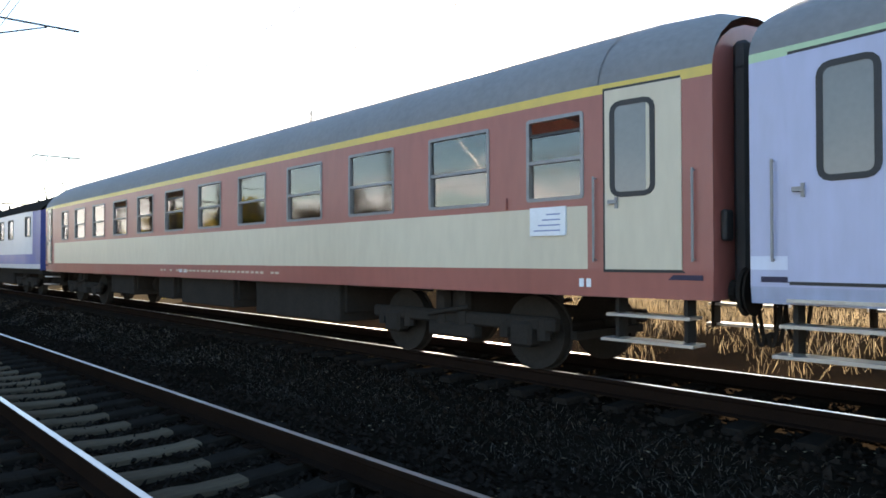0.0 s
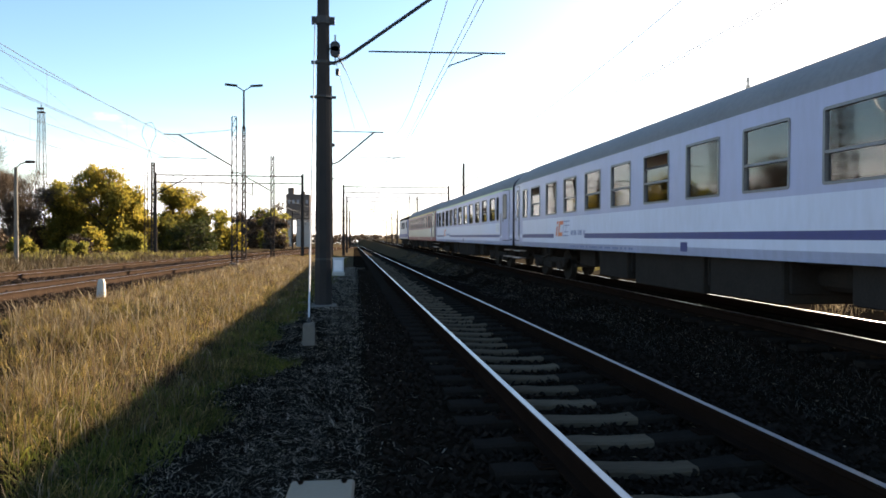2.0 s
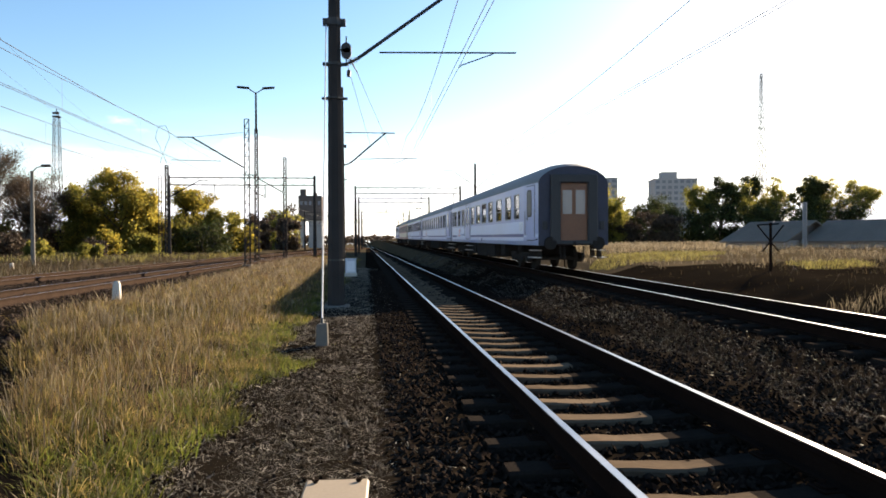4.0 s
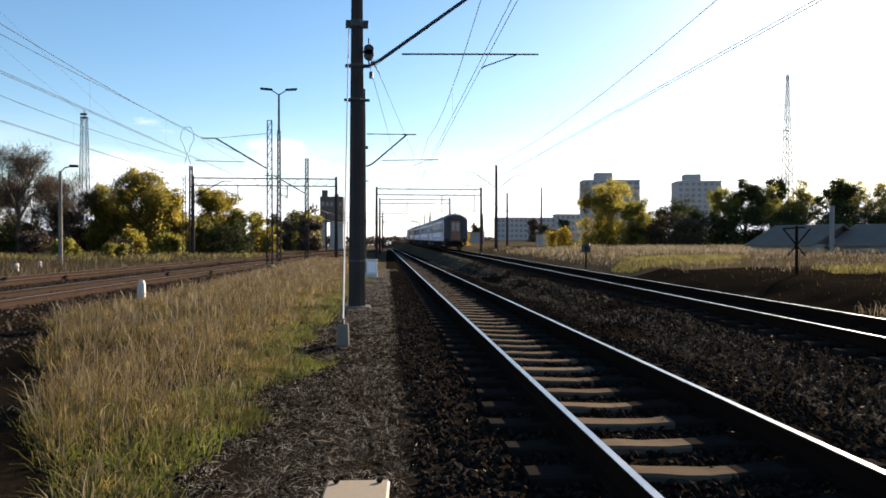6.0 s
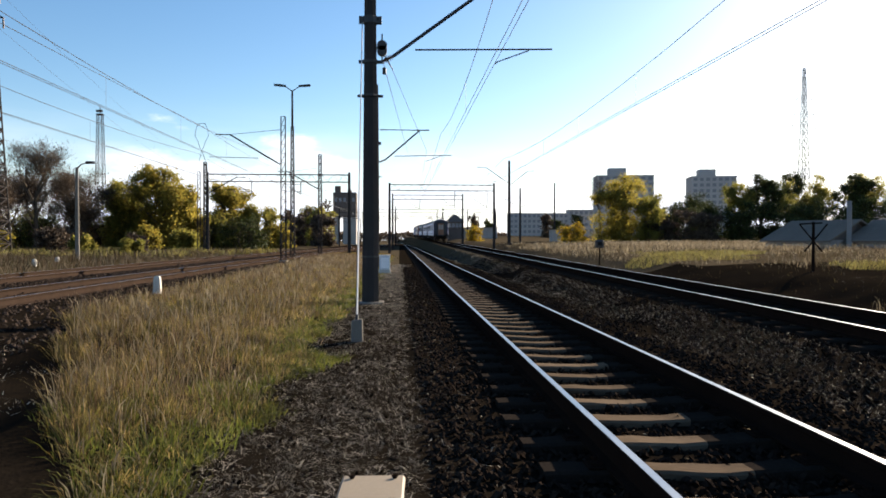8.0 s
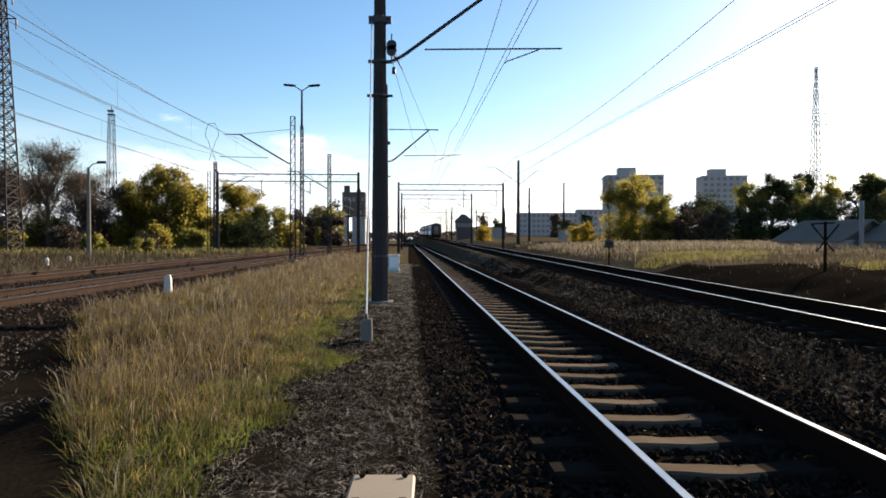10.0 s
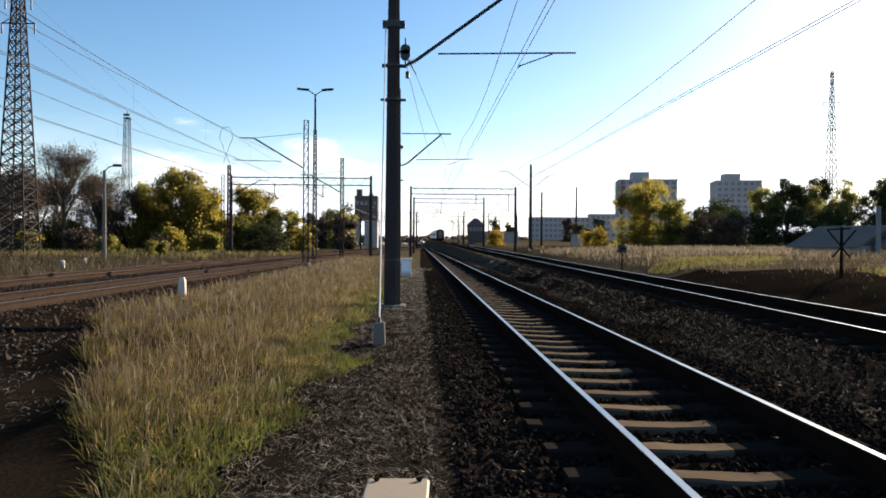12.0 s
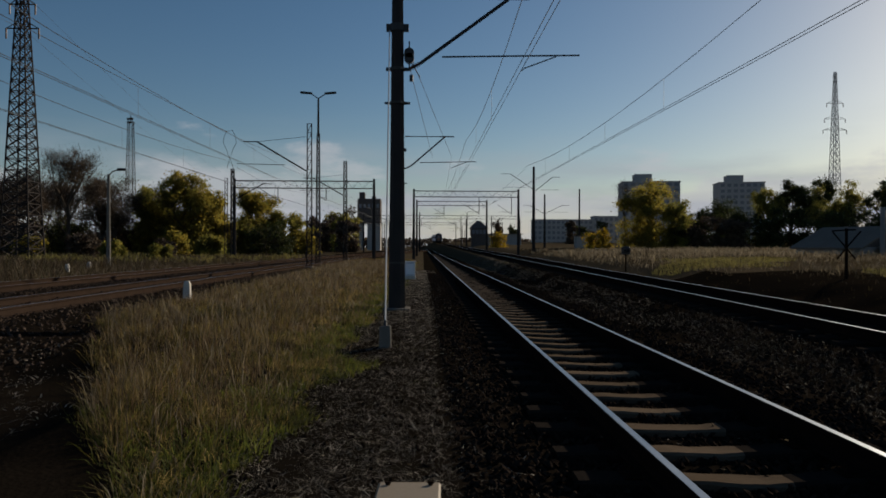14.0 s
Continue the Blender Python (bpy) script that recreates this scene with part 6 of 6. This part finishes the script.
for i, (x, y, h) in enumerate(((-34, 66, 2.6), (-38, 64, 2.2), (-30, 62, 1.8), (-26.5, 66, 2.0), (-42, 62, 2.4), (-24.5, 60, 1.5))):
    tree("bush", x, y, 0.1, h, h * 0.8, (L_BROWN, L_GOLD, L_OLIVE)[i % 3], 4000, 0.13, "low tangled autumn bush beyond the yard", 50 + i, crown_low=0.02, trunks=4)
for i in range(14):
    tree("tree", -15.5 - 1.2 * i, 118 + 9 * (i % 5) + 4 * i, 0.4, 5.5 + (i * 7 % 5), 3.0, (L_BROWN, L_OLIVE, L_BROWN)[i % 3], 4000, 0.24, "small brown autumn tree in the far hedge", 70 + i, crown_low=0.1)

for i in range(22):
    h = 3.6 + (i * 7 % 5) * 0.6
    tree("bush", -66 + 2.1 * i, 88 + 3 * (i % 3), 0.1, h, h * 0.8, (L_BROWN, L_DARK, L_BROWN, L_OLIVE)[i % 4], 4500, 0.13, "dense brown thicket beyond the yard", 200 + i, crown_low=0.02, trunks=4)
# beyond the running line: yellow trees and a dark grove
tree("tree", 35.4, 110, 1.2, 11.2, 4.9, L_GOLD, 26000, 0.135, "tall yellow autumn tree before the flats", 101, crown_low=0.12, trunks=2)
tree("tree", 32.4, 112, 1.2, 12.4, 2.2, L_BROWN, 900, 0.12, "thin nearly bare tree beside the yellow one", 102, bare=1.0)
tree("tree", 38.5, 108, 1.2, 8.0, 3.6, L_OLIVE, 17000, 0.12, "olive green autumn tree before the flats", 103, crown_low=0.1, trunks=2)
tree("bush", 19.6, 82, 1.0, 2.9, 1.9, L_YELLOW, 3200, 0.12, "bright yellow round bush by the line", 104, crown_low=0.02, trunks=4)
tree("bush", 12.6, 130, 1.3, 3.2, 2.0, L_YELLOW, 1800, 0.15, "bright yellow bush far along the line", 105, crown_low=0.02, trunks=3)
for i, (x, y, h, r, lm) in enumerate(((44, 112, 5.6, 3.6, L_DARK), (48, 118, 7.4, 4.0, L_DARK), (52.5, 118, 9.0, 4.2, L_DARK), (56.5, 112, 10.5, 3.6, L_OLIVE), (60, 112, 12.0, 3.6, L_DARK), (64.5, 114, 11.0, 4.0, L_OLIVE), (69, 118, 13.2, 4.0, L_DARK),
                                 (73, 114, 12.2, 4.2, L_OLIVE), (77.5, 116, 12.5, 4.5, L_DARK), (83, 118, 13, 4.5, L_OLIVE), (46, 104, 5.2, 4.0, L_BROWN), (50, 110, 6.5, 4.2, L_DARK), (58, 108, 7, 4.2, L_DARK), (66, 108, 7.5, 4.4, L_DARK), (75, 108, 7.5, 4.4, L_DARK), (81, 108, 8, 4.6, L_DARK), (88, 114, 12, 4.6, L_OLIVE), (42, 108, 4.2, 3.4, L_BROWN), (54, 104, 5.2, 3.4, L_DARK), (62, 103, 5.0, 3.6, L_DARK), (70, 104, 5.6, 3.8, L_DARK))):
    tree("tree", x, y, 1.0, h, r, lm, 12500, 0.13, ("dark green tree in the grove behind the sheds" if lm is L_DARK else "olive autumn tree in the grove behind the sheds"), 120 + i, crown_low=0.45 if h > 9 else 0.1, trunks=1 + i % 2)
for i in range(2, 10):
    tree("tree", 10 + 9 * i, 215 + 22 * (i % 4), 2.0, 6 + (i * 5 % 6), 3.4, (L_BROWN, L_DARK)[i % 2], 3500, 0.3, "distant brown autumn tree beyond the station", 160 + i, crown_low=0.1)

# undergrowth beyond the yard and on the bank beyond the running line
x, y = scatter(30000, -40, -17.2, 22, 90, 1.0, lambda a, b: True)
blades("dead_weeds", x, y, 0.15 + 0.55 * g.random(len(x)) ** 1.5, 0.02 + 0.025 * g.random(len(x)), G_WEED, "brown dead weeds beyond the yard", 1.1, 20)
x, y = scatter(5000, -34, -17.2, 50, 90, 1.0, lambda a, b: fbm(a * 0.15, b * 0.15, 2) > 0.1)
blades("green_weeds", x, y, 0.3 + 0.4 * g.random(len(x)), 0.06 + 0.05 * g.random(len(x)), G_LIME, "yellow-green weeds beyond the yard", 0.6, 21)
x, y = scatter(80000, 8.4, 48, 9, 100, 1.3, lambda a, b: b > 33 or a > 16 or b < 15 or g.random() < 0.15)
h = (0.08 + 0.30 * g.random(len(x))) * np.array([(1 + 0.8 * fbm(a * 0.2, b * 0.12, 8)) * (0.45 if a < 12.0 else 1.0) for a, b in zip(x, y)]).clip(0.25, 1.8)
blades("dead_weeds", x, y, h, (0.006 + 0.007 * g.random(len(x))) * np.maximum(1, y / 18), G_WEED, "brown dead weeds on the bank beyond the line", 1.6, 22)


def on_meadow(a, b):
    """The open green patch on the bank and a smaller one nearer."""
    k = (a + 1.5) / b + 0.02 * math.sin(b * 0.7)
    return (35 < b < 47 and 0.36 < k < 0.54) or (25 < b < 29 and 0.68 < k < 0.80)


x, y = scatter(26000, 11.8, 60, 20, 85, 1.0, lambda a, b: (not on_meadow(a, b)) and fbm(a * 0.16, b * 0.12, 14) > -0.25 and (b > 36 or (b > 27 and a > 12.5 and fbm(a * 0.5, b * 0.4, 15) > 0.0)))
h = (0.22 + 0.40 * g.random(len(x))) * np.array([0.6 if b < 46 else 1.2 for b in y])
blades("reeds", x, y, h, (0.008 + 0.009 * g.random(len(x))) * np.maximum(1, y / 25), G_REED, "pale feathery reeds on the bank", 0.9, 23, tip=0.7)
x, y = scatter(12000, 10.8, 24, 3, 17, 1.0, lambda a, b: fbm(a * 0.5, b * 0.4, 16) > -0.3)
blades("dry_bank_grass", x, y, 0.15 + 0.35 * g.random(len(x)), 0.007 + 0.007 * g.random(len(x)), G_REED, "pale dry grass on the bank beyond the line", 1.1, 25)
x, y = scatter(52000, 9, 40, 22, 47, 1.0, on_meadow)
blades("meadow_grass", x, y, 0.12 + 0.2 * g.random(len(x)), 0.018 + 0.016 * g.random(len(x)), G_LIME, "yellow-green meadow grass beyond the line", 0.9, 24)

# woods on the horizon
n = 26000
wx = g.uniform(-900, 1100, n)
wy = 560 + 120 * np.sin(wx * 0.004) + g.uniform(-15, 15, n)
top = np.array([7 + 5 * fbm(a * 0.012, 0.0, 6) + 2.5 * fbm(a * 0.07, 3.0, 6) for a in wx])
wz = 0.5 + top.clip(2, 16) * g.random(n) ** 0.7
s = 1.5 * (0.6 + 0.8 * g.random((n, 1)))
c = np.stack([wx, wy, wz], -1)
u = g.normal(0, 1, (n, 3))
u /= np.linalg.norm(u, axis=1)[:, None]
w = np.cross(u, g.normal(0, 1, (n, 3)))
w /= np.linalg.norm(w, axis=1)[:, None]
quad = np.stack([c - u * s, c + w * s * 0.7, c + u * s, c - w * s * 0.7], 1).reshape(-1, 3)
woods = raw_object("far_woods", quad.tolist(), np.arange(n * 4).reshape(-1, 4).tolist(), L_BROWN)
tagged(woods, "far brown autumn woods along the horizon", "woods", kind="stuff")
def motions():
    # head of the coupling behind the first coach, along the line
    for ob, back in VEHICLES:
        rows = []
        for t, s in RUN:
            y = s - back
            rows.append((t, pose(TRACK2_X + bend(y), y, z_line2(y), math.degrees(GRADE), 0, 0)))
        walk(ob, rows)


motions()
